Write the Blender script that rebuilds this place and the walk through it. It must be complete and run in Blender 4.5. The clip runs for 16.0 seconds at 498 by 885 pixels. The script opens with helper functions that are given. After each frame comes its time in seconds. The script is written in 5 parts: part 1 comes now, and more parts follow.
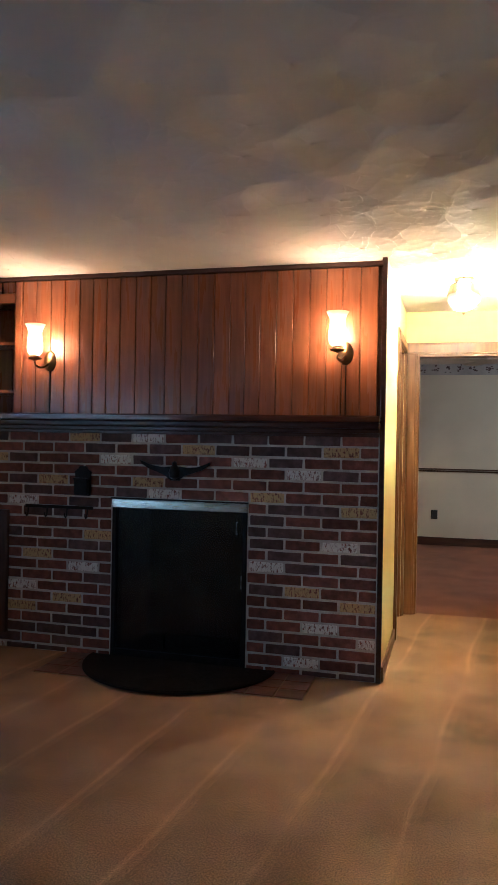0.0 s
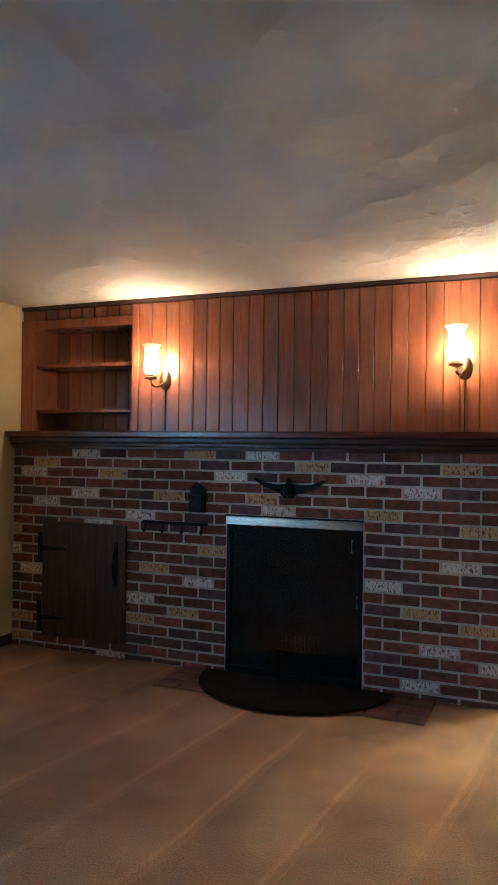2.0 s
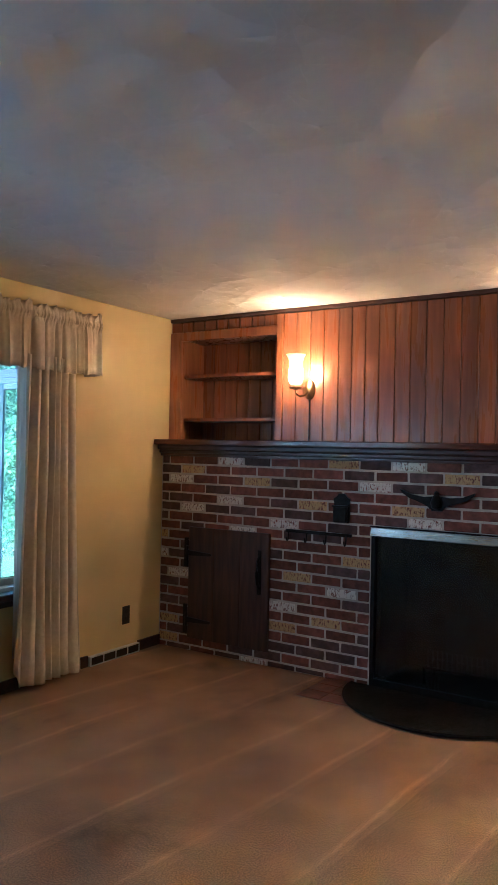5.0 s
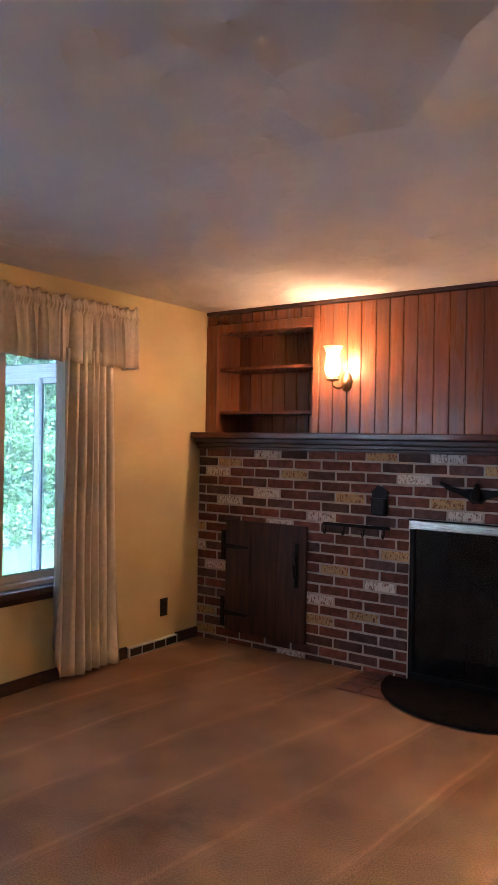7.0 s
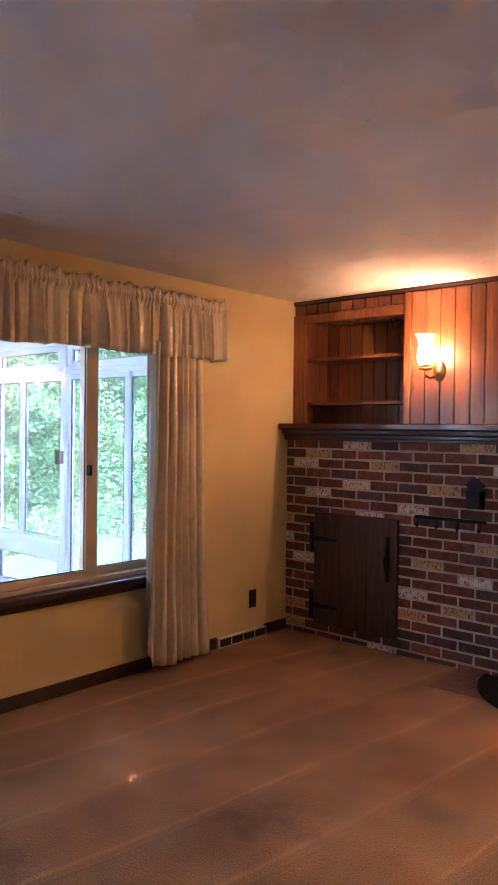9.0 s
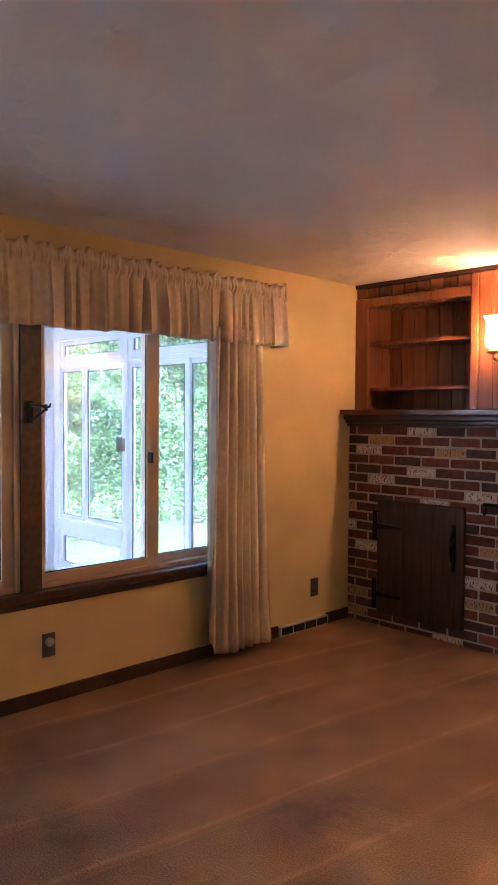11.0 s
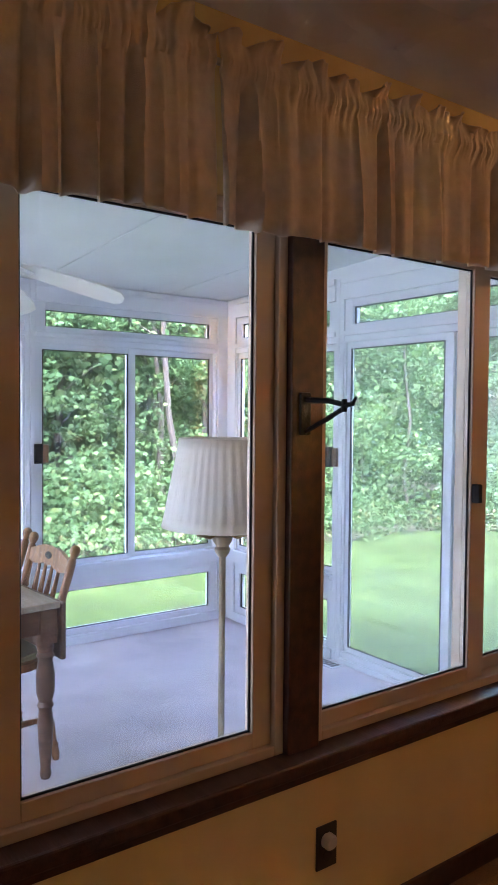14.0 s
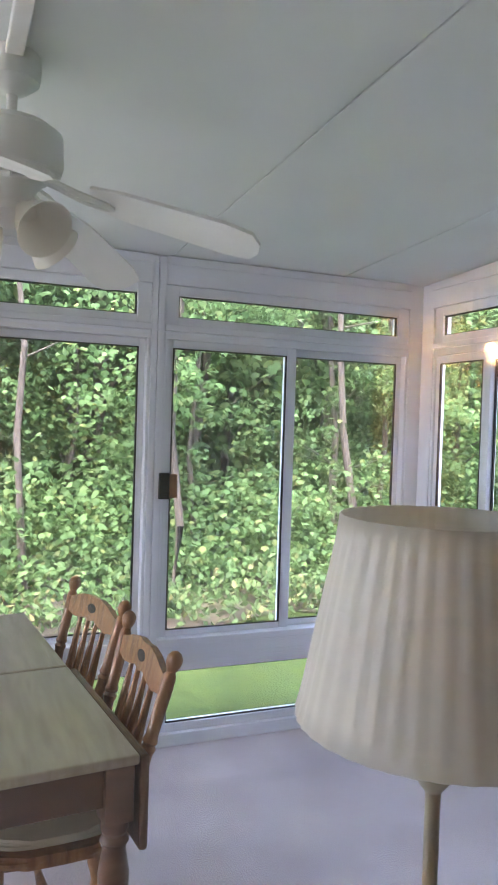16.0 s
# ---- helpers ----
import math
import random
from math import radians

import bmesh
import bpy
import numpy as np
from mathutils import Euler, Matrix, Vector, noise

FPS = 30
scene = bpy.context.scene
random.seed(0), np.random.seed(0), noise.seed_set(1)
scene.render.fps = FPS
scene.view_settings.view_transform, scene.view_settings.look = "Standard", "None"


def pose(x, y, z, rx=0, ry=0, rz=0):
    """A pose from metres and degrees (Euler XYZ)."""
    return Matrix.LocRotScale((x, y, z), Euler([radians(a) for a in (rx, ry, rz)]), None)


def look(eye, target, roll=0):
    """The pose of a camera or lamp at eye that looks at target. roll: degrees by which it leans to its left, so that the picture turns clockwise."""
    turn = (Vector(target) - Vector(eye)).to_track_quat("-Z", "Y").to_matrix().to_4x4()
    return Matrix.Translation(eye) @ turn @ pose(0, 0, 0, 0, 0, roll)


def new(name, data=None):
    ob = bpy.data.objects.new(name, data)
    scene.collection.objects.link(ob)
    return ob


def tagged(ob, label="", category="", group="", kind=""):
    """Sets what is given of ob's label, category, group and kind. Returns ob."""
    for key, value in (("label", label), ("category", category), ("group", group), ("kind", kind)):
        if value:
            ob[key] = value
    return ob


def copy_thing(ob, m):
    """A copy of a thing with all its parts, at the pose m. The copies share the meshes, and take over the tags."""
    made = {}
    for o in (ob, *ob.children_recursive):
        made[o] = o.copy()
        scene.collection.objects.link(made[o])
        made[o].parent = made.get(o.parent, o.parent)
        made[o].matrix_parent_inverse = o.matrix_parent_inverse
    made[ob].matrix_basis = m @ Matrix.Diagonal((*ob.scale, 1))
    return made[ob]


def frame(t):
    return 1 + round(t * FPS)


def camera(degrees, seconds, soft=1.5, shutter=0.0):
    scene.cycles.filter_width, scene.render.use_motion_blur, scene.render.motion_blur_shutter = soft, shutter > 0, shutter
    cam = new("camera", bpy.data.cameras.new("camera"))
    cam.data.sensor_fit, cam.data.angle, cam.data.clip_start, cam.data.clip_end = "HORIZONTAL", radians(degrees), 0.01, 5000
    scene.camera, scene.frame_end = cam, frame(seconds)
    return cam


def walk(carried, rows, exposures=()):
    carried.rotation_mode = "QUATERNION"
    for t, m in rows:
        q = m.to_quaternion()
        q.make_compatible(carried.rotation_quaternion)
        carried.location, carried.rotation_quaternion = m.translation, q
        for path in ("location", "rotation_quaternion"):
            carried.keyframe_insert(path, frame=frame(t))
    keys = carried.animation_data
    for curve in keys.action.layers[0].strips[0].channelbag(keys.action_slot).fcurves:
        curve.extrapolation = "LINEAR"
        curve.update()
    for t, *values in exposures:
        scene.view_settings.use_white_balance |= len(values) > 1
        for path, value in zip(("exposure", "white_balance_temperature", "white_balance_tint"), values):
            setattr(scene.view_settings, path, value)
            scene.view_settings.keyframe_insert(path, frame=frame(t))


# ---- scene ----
# ---- camera ----
cam = camera(36.9, 16.0)
PATH = [
    (0, (0.001, -0.072, 1.358), (-0.52, 1.859, 1.353), 1.0),
    (0.5, (-0.021, -0.064, 1.375), (-0.552, 1.864, 1.36), 0.8),
    (1, (-0.028, -0.066, 1.387), (-0.647, 1.835, 1.374), 0.7),
    (1.5, (-0.068, -0.078, 1.385), (-0.78, 1.791, 1.39), 0.7),
    (2, (-0.101, -0.088, 1.396), (-0.868, 1.759, 1.416), 0.7),
    (2.5, (-0.129, -0.102, 1.409), (-0.976, 1.709, 1.436), 0.7),
    (3, (-0.118, -0.099, 1.397), (-1.056, 1.668, 1.432), 0.6),
    (3.5, (-0.129, -0.1, 1.415), (-1.107, 1.644, 1.446), 0.7),
    (4, (-0.13, -0.098, 1.427), (-1.146, 1.624, 1.458), 0.7),
    (4.5, (-0.151, -0.102, 1.447), (-1.211, 1.595, 1.471), 1.0),
    (7, (-0.181, -0.101, 1.442), (-1.342, 1.527, 1.441), 1.0),
    (7.5, (-0.212, -0.11, 1.459), (-1.429, 1.478, 1.445), 1.0),
    (8, (-0.213, -0.1, 1.445), (-1.468, 1.458, 1.433), 0.9),
    (8.5, (-0.225, -0.104, 1.449), (-1.505, 1.433, 1.43), 0.8),
    (9, (-0.254, -0.101, 1.459), (-1.582, 1.394, 1.425), 0.7),
    (11.3, (-0.329, -0.047, 1.455), (-1.787, 1.321, 1.386), 0.5),
    (11.5, (-0.398, -0.028, 1.449), (-1.869, 1.326, 1.383), 0.7),
    (12, (-0.672, 0.07, 1.458), (-2.183, 1.38, 1.392), 1.8),
    (12.5, (-1.022, 0.162, 1.447), (-2.586, 1.406, 1.37), 1.9),
    (13, (-1.44, 0.254, 1.457), (-3.022, 1.475, 1.381), 1.6),
    (13.5, (-1.848, 0.333, 1.465), (-3.447, 1.533, 1.39), 1.0),
    (14, (-2.215, 0.446, 1.47), (-3.829, 1.624, 1.392), 0.5),
    (14.5, (-2.565, 0.594, 1.469), (-4.2, 1.744, 1.395), 0.5),
    (15, (-2.866, 0.759, 1.483), (-4.538, 1.854, 1.414), 0.7),
    (15.5, (-3.102, 0.973, 1.501), (-4.887, 1.873, 1.436), 1.8),
    (16, (-3.315, 1.122, 1.508), (-5.161, 1.889, 1.46), 1.8),
]
EXPOSURES = [(0, 5.65, 4100, -2), (2.5, 6.3, 3850, -8), (4.5, 6.45, 3950, -7), (7, 6.5, 4700, 12), (9, 6.55, 5150, 24), (11.5, 6.5, 5350, 24),
             (13, 6.2, 5250, 22), (14.5, 5.65, 6000, 20), (16, 5.35, 6600, 19)]
walk(cam, [(t, look(eye, target, roll)) for t, eye, target, roll in PATH], EXPOSURES)

# ---- world and lights ----
world = bpy.data.worlds.new("overcast_sky")
scene.world = world
world.use_nodes = True
wn = world.node_tree.nodes
sky = wn.new("ShaderNodeTexSky")
sky.sky_type, sky.sun_disc = "NISHITA", False
sky.sun_elevation, sky.sun_rotation = radians(58), radians(120)
sky.air_density, sky.dust_density = 1.0, 3.0
world.node_tree.links.new(sky.outputs[0], wn["Background"].inputs[0])
wn["Background"].inputs[1].default_value = 0.11


def lamp(name, kind, place, power, colour, size):
    data = bpy.data.lights.new(name, kind)
    data.energy, data.color = power, colour
    if kind == "POINT":
        data.shadow_soft_size = size
    ob = new(name, data)
    ob.matrix_world = place
    return ob


sun = lamp("sun", "SUN", look((0, 0, 20), (-5, 3, 10)), 0.4, (1, 0.97, 0.92), 0)
sun.data.angle = radians(40)
WARM = (1.0, 0.50, 0.19)
SCONCES = ((-2.545, 4.13), (-0.626, 4.13))
for sx, sy in SCONCES:
    lamp("sconce_bulb_light", "POINT", pose(sx, sy, 2.005 - (0.035 if sx < -2 else 0.01)), 0.34, WARM, 0.022)
lamp("hall_bulb_light", "POINT", pose(0.067, 4.82, 2.25), 0.85, (1.0, 0.60, 0.26), 0.03)
# unseen area lamps added at the sunroom glazing south of the walk, for sky light
for at, wide, high, watts in ((look((-6.53, -0.62, 1.2), (0, -0.62, 1.2)), 3.1, 1.9, 0.68), (look((-5.2, -2.2, 1.2), (-5.2, 4, 1.2)), 2.5, 1.9, 0.45)):
    glazing = lamp("sunroom_fill_lamp", "AREA", at, watts, (0.93, 0.97, 1.0), 0)
    glazing.data.shape, glazing.data.size, glazing.data.size_y = "RECTANGLE", wide, high
# fill lamp without a fixture, added out of view to brighten the far room
lamp("far_room_fill", "POINT", pose(1.6, 8.2, 2.2), 0.75, (1.0, 0.75, 0.5), 0.1)


# ---- materials ----
def mat(name, a, b=None, scale=6.0, rough=0.6, metal=0.0, bump=0.0, bscale=80.0, stretch=(1, 1, 1), rand=0.0, big=0.25, spec=0.5, lo=0.35, hi=0.68):
    """Two colours mixed by grain, with larger stains, fine relief and a value that differs from piece to piece."""
    m = bpy.data.materials.new(name)
    m.use_nodes = True
    n, link = m.node_tree.nodes, m.node_tree.links.new
    bsdf = n["Principled BSDF"]
    b = b or tuple(v * 0.75 for v in a)
    tc = n.new("ShaderNodeTexCoord")
    mp = n.new("ShaderNodeMapping")
    mp.inputs["Scale"].default_value = stretch
    link(tc.outputs["Object"], mp.inputs["Vector"])
    info = n.new("ShaderNodeObjectInfo")
    if rand:
        off = n.new("ShaderNodeMath")
        off.operation = "MULTIPLY"
        off.inputs[1].default_value = 37.0
        link(info.outputs["Random"], off.inputs[0])
        link(off.outputs[0], mp.inputs["Location"])
    g = n.new("ShaderNodeTexNoise")
    g.inputs["Scale"].default_value, g.inputs["Detail"].default_value = scale, 6
    link(mp.outputs[0], g.inputs["Vector"])
    r = n.new("ShaderNodeValToRGB")
    r.color_ramp.elements[0].position, r.color_ramp.elements[1].position = lo, hi
    r.color_ramp.elements[0].color, r.color_ramp.elements[1].color = (*b, 1), (*a, 1)
    link(g.outputs["Fac"], r.inputs[0])
    out = r.outputs[0]
    if big:
        g2 = n.new("ShaderNodeTexNoise")
        g2.inputs["Scale"].default_value, g2.inputs["Detail"].default_value = max(0.8, scale * 0.12), 3
        link(mp.outputs[0], g2.inputs["Vector"])
        mr = n.new("ShaderNodeMapRange")
        mr.inputs[1].default_value, mr.inputs[2].default_value = 0.3, 0.7
        mr.inputs[3].default_value, mr.inputs[4].default_value = 1 - big, 1 + big * 0.5
        link(g2.outputs["Fac"], mr.inputs[0])
        mul = n.new("ShaderNodeMix")
        mul.data_type, mul.blend_type = "RGBA", "MULTIPLY"
        mul.inputs[0].default_value = 1
        link(out, mul.inputs[6])
        link(mr.outputs[0], mul.inputs[7])
        out = mul.outputs[2]
    if rand:
        hsv = n.new("ShaderNodeHueSaturation")
        vr = n.new("ShaderNodeMapRange")
        vr.inputs[3].default_value, vr.inputs[4].default_value = 1 - rand, 1 + rand
        link(info.outputs["Random"], vr.inputs[0])
        link(vr.outputs[0], hsv.inputs["Value"])
        link(out, hsv.inputs["Color"])
        out = hsv.outputs[0]
    link(out, bsdf.inputs["Base Color"])
    rr = n.new("ShaderNodeMapRange")
    rr.inputs[3].default_value, rr.inputs[4].default_value = min(1, rough * 1.15), rough * 0.85
    link(g.outputs["Fac"], rr.inputs[0])
    link(rr.outputs[0], bsdf.inputs["Roughness"])
    bsdf.inputs["Metallic"].default_value = metal
    bsdf.inputs["Specular IOR Level"].default_value = spec
    if bump:
        g3 = n.new("ShaderNodeTexNoise")
        g3.inputs["Scale"].default_value, g3.inputs["Detail"].default_value = bscale, 4
        link(mp.outputs[0], g3.inputs["Vector"])
        bp = n.new("ShaderNodeBump")
        bp.inputs["Strength"].default_value, bp.inputs["Distance"].default_value = bump, 0.01
        link(g3.outputs["Fac"], bp.inputs["Height"])
        link(bp.outputs[0], bsdf.inputs["Normal"])
    return m


def node(m, kind, **sets):
    nd = m.node_tree.nodes.new(kind)
    for key, value in sets.items():
        nd.inputs[key.replace("_", " ")].default_value = value
    return nd


def glass_mat(name, tint=(1, 1, 1), rough=0.0):
    m = bpy.data.materials.new(name)
    m.use_nodes = True
    p = m.node_tree.nodes["Principled BSDF"]
    p.inputs["Base Color"].default_value = (*tint, 1)
    p.inputs["Transmission Weight"].default_value = 1
    p.inputs["Roughness"].default_value = rough
    p.inputs["IOR"].default_value = 1.45
    return m


def glow_mat(name, colour, strength):
    m = bpy.data.materials.new(name)
    m.use_nodes = True
    p = m.node_tree.nodes["Principled BSDF"]
    p.inputs["Emission Color"].default_value = (*colour, 1)
    p.inputs["Emission Strength"].default_value = strength
    return m


def shade_mat(name, colour, clear, trans):
    """Frosted glass or cloth that lets part of the light straight through and spreads the rest."""
    m = bpy.data.materials.new(name)
    m.use_nodes = True
    n, link = m.node_tree.nodes, m.node_tree.links.new
    tr, tl, df = n.new("ShaderNodeBsdfTransparent"), n.new("ShaderNodeBsdfTranslucent"), n["Principled BSDF"]
    tr.inputs[0].default_value = tl.inputs[0].default_value = df.inputs["Base Color"].default_value = (*colour, 1)
    df.inputs["Roughness"].default_value = 0.5
    m1, m2 = n.new("ShaderNodeMixShader"), n.new("ShaderNodeMixShader")
    m1.inputs[0].default_value, m2.inputs[0].default_value = trans, clear
    link(df.outputs[0], m1.inputs[1]), link(tl.outputs[0], m1.inputs[2])
    link(m1.outputs[0], m2.inputs[1]), link(tr.outputs[0], m2.inputs[2])
    link(m2.outputs[0], n["Material Output"].inputs[0])
    return m


def carpet_mat(name, a, b, streak, fibre=420.0, grain=0.55):
    """Cut pile: fibre grain, trodden stains and the broken light and dark strokes of a vacuum cleaner."""
    m = mat(name, a, b, 3.0, 0.7, 0, 0.0, spec=0.25, big=0.25)
    n, link = m.node_tree.nodes, m.node_tree.links.new
    bsdf = n["Principled BSDF"]
    base = bsdf.inputs["Base Color"].links[0].from_socket
    tc = n.new("ShaderNodeTexCoord")
    fib = node(m, "ShaderNodeTexNoise", Scale=fibre, Detail=3.0)
    link(tc.outputs["Object"], fib.inputs["Vector"])
    mid = node(m, "ShaderNodeTexNoise", Scale=150.0, Detail=5.0)
    link(tc.outputs["Object"], mid.inputs["Vector"])
    add = n.new("ShaderNodeMath")
    add.operation = "ADD"
    link(fib.outputs["Fac"], add.inputs[0]), link(mid.outputs["Fac"], add.inputs[1])
    mr = n.new("ShaderNodeMapRange")
    for i, v in enumerate((0.7, 1.3, 1 - grain, 1 + 0.85 * grain)):
        mr.inputs[i + 1].default_value = v
    link(add.outputs[0], mr.inputs[0])
    mp = n.new("ShaderNodeMapping")
    mp.inputs["Rotation"].default_value = (0, 0, radians(7))
    link(tc.outputs["Object"], mp.inputs["Vector"])
    wv = node(m, "ShaderNodeTexWave", Scale=0.78, Distortion=1.3, Detail=2.0, Detail_Scale=0.9)
    wv.wave_profile = "SAW"
    link(mp.outputs[0], wv.inputs["Vector"])
    wr = n.new("ShaderNodeValToRGB")
    ramp = wr.color_ramp
    for at, v in ((0.0, 1 - streak), (0.83, 1 - 0.15 * streak), (0.885, 1 + 1.25 * streak), (0.93, 1 - 0.4 * streak), (1.0, 1 - 0.3 * streak)):
        e = ramp.elements[0] if at == 0 else ramp.elements[-1] if at == 1 else ramp.elements.new(at)
        e.position, e.color = at, (v * 0.5, v * 0.5, v * 0.5, 1)
    link(wv.outputs["Fac"], wr.inputs[0])
    brk = node(m, "ShaderNodeTexNoise", Scale=1.3, Detail=5.0)
    link(tc.outputs["Object"], brk.inputs["Vector"])
    bk = n.new("ShaderNodeMapRange")
    bk.inputs[1].default_value, bk.inputs[2].default_value = 0.34, 0.58
    link(brk.outputs["Fac"], bk.inputs[0])
    soft = n.new("ShaderNodeMix")
    soft.data_type = "RGBA"
    soft.inputs[6].default_value = (0.5, 0.5, 0.5, 1)
    link(bk.outputs[0], soft.inputs[0]), link(wr.outputs[0], soft.inputs[7])
    dbl = n.new("ShaderNodeVectorMath")
    dbl.operation = "SCALE"
    dbl.inputs["Scale"].default_value = 2.0
    link(soft.outputs[2], dbl.inputs[0])
    stain = node(m, "ShaderNodeTexNoise", Scale=1.9, Detail=6.0, Roughness=0.62)
    link(mp.outputs[0], stain.inputs["Vector"])
    st = n.new("ShaderNodeMapRange")
    for i, v in enumerate((0.56, 0.70, 1.03, 1 - 1.5 * streak)):
        st.inputs[i + 1].default_value = v
    link(stain.outputs["Fac"], st.inputs[0])
    for extra in (mr.outputs[0], dbl.outputs[0], st.outputs[0]):
        mul = n.new("ShaderNodeMix")
        mul.data_type, mul.blend_type = "RGBA", "MULTIPLY"
        mul.inputs[0].default_value = 1
        link(base, mul.inputs[6]), link(extra, mul.inputs[7])
        base = mul.outputs[2]
    link(base, bsdf.inputs["Base Color"])
    bsdf.inputs["Sheen Weight"].default_value, bsdf.inputs["Sheen Roughness"].default_value = 0.15, 0.35
    bp = n.new("ShaderNodeBump")
    bp.inputs["Strength"].default_value, bp.inputs["Distance"].default_value = 0.35, 0.004
    link(add.outputs[0], bp.inputs["Height"])
    link(bp.outputs[0], bsdf.inputs["Normal"])
    return m


def plaster_mat(name):
    """Off-white ceiling swept in large swirls of overlapping trowel strokes."""
    m = mat(name, (0.82, 0.80, 0.77), (0.78, 0.76, 0.73), 2.0, 0.85, big=0.05, spec=0.1)
    n, link = m.node_tree.nodes, m.node_tree.links.new

    def calc(op, a, b=None, c=None):
        q = n.new("ShaderNodeMath")
        q.operation = op
        for k, v in enumerate((a, b, c)):
            if v is None:
                continue
            if isinstance(v, (int, float)):
                q.inputs[k].default_value = v
            else:
                link(v, q.inputs[k])
        return q.outputs[0]

    def swirls(cell, band, strokes, jitter):
        """Rings of strokes round scattered centres; each stroke rises slowly and ends in a step."""
        vo = node(m, "ShaderNodeTexVoronoi", Scale=1 / cell, Randomness=jitter)
        vo.voronoi_dimensions = "2D"
        link(warped, vo.inputs["Vector"])
        d = n.new("ShaderNodeVectorMath")
        d.operation = "SUBTRACT"
        link(warped, d.inputs[0]), link(vo.outputs["Position"], d.inputs[1])
        xyz = n.new("ShaderNodeSeparateXYZ")
        link(d.outputs[0], xyz.inputs[0])
        r = calc("SQRT", calc("ADD", calc("MULTIPLY", xyz.outputs[0], xyz.outputs[0]), calc("MULTIPLY", xyz.outputs[1], xyz.outputs[1])))
        ring = calc("FLOOR", calc("DIVIDE", r, band))
        turn = calc("ARCTAN2", xyz.outputs[1], xyz.outputs[0])
        count = calc("MULTIPLY_ADD", ring, strokes, strokes)
        at = calc("MULTIPLY_ADD", calc("MULTIPLY", turn, 1 / (2 * math.pi)), count, calc("MULTIPLY", ring, 0.37))
        saw = calc("FRACT", at)
        across = calc("FRACT", calc("DIVIDE", r, band))
        return calc("MULTIPLY_ADD", across, 0.45, calc("MULTIPLY", saw, saw))

    tc = n.new("ShaderNodeTexCoord")
    warp = node(m, "ShaderNodeTexNoise", Scale=2.4, Detail=2.0)
    link(tc.outputs["Object"], warp.inputs["Vector"])
    mixv = n.new("ShaderNodeMix")
    mixv.data_type, mixv.blend_type = "RGBA", "ADD"
    mixv.inputs[0].default_value = 0.16
    link(tc.outputs["Object"], mixv.inputs[6]), link(warp.outputs["Color"], mixv.inputs[7])
    warped = mixv.outputs[2]
    fine = node(m, "ShaderNodeTexNoise", Scale=24.0, Detail=4.0)
    link(tc.outputs["Object"], fine.inputs["Vector"])
    h = calc("MULTIPLY_ADD", fine.outputs["Fac"], 0.12, calc("MULTIPLY_ADD", swirls(0.42, 0.11, 3.0, 0.9), 0.35, swirls(1.9, 0.24, 4.0, 0.85)))
    bp = n.new("ShaderNodeBump")
    bp.inputs["Strength"].default_value, bp.inputs["Distance"].default_value = 0.9, 0.022
    link(h, bp.inputs["Height"])
    link(bp.outputs[0], n["Principled BSDF"].inputs["Normal"])
    return m


def flaked_mat(name, paint):
    """Old brick with limewash left on its face in flakes."""
    m = mat(name, (0.28, 0.10, 0.07), (0.17, 0.07, 0.055), 25, 0.85, bump=0.5, bscale=70, rand=0.2)
    n, link = m.node_tree.nodes, m.node_tree.links.new
    bsdf = n["Principled BSDF"]
    base = bsdf.inputs["Base Color"].links[0].from_socket
    mp = next(x for x in n if x.type == "MAPPING")
    fl = node(m, "ShaderNodeTexNoise", Scale=52.0, Detail=8.0, Roughness=0.7)
    drag = n.new("ShaderNodeMapping")
    drag.inputs["Scale"].default_value = (1.7, 1.0, 0.75)
    link(mp.outputs[0], drag.inputs["Vector"]), link(drag.outputs[0], fl.inputs["Vector"])
    r = n.new("ShaderNodeValToRGB")
    r.color_ramp.elements[0].position, r.color_ramp.elements[1].position = 0.415, 0.485
    link(fl.outputs["Fac"], r.inputs[0])
    mx = n.new("ShaderNodeMix")
    mx.data_type = "RGBA"
    link(r.outputs[0], mx.inputs[0]), link(base, mx.inputs[6])
    mx.inputs[7].default_value = (*paint, 1)
    link(mx.outputs[2], bsdf.inputs["Base Color"])
    return m


def leaf_mat(name, a, b, c):
    m = bpy.data.materials.new(name)
    m.use_nodes = True
    n, link = m.node_tree.nodes, m.node_tree.links.new
    geo, r = n.new("ShaderNodeNewGeometry"), n.new("ShaderNodeValToRGB")
    r.color_ramp.elements[0].color, r.color_ramp.elements[1].color = (*a, 1), (*c, 1)
    e = r.color_ramp.elements.new(0.85)
    e.color = (*b, 1)
    r.color_ramp.elements[2].position = 1.0
    link(geo.outputs["Random Per Island"], r.inputs[0])
    p, tl, mx = n["Principled BSDF"], n.new("ShaderNodeBsdfTranslucent"), n.new("ShaderNodeMixShader")
    mx.inputs[0].default_value = 0.55
    p.inputs["Roughness"].default_value = 0.8
    p.inputs["Specular IOR Level"].default_value = 0.2
    link(r.outputs[0], p.inputs["Base Color"]), link(r.outputs[0], tl.inputs[0])
    link(p.outputs[0], mx.inputs[1]), link(tl.outputs[0], mx.inputs[2])
    link(mx.outputs[0], n["Material Output"].inputs[0])
    return m


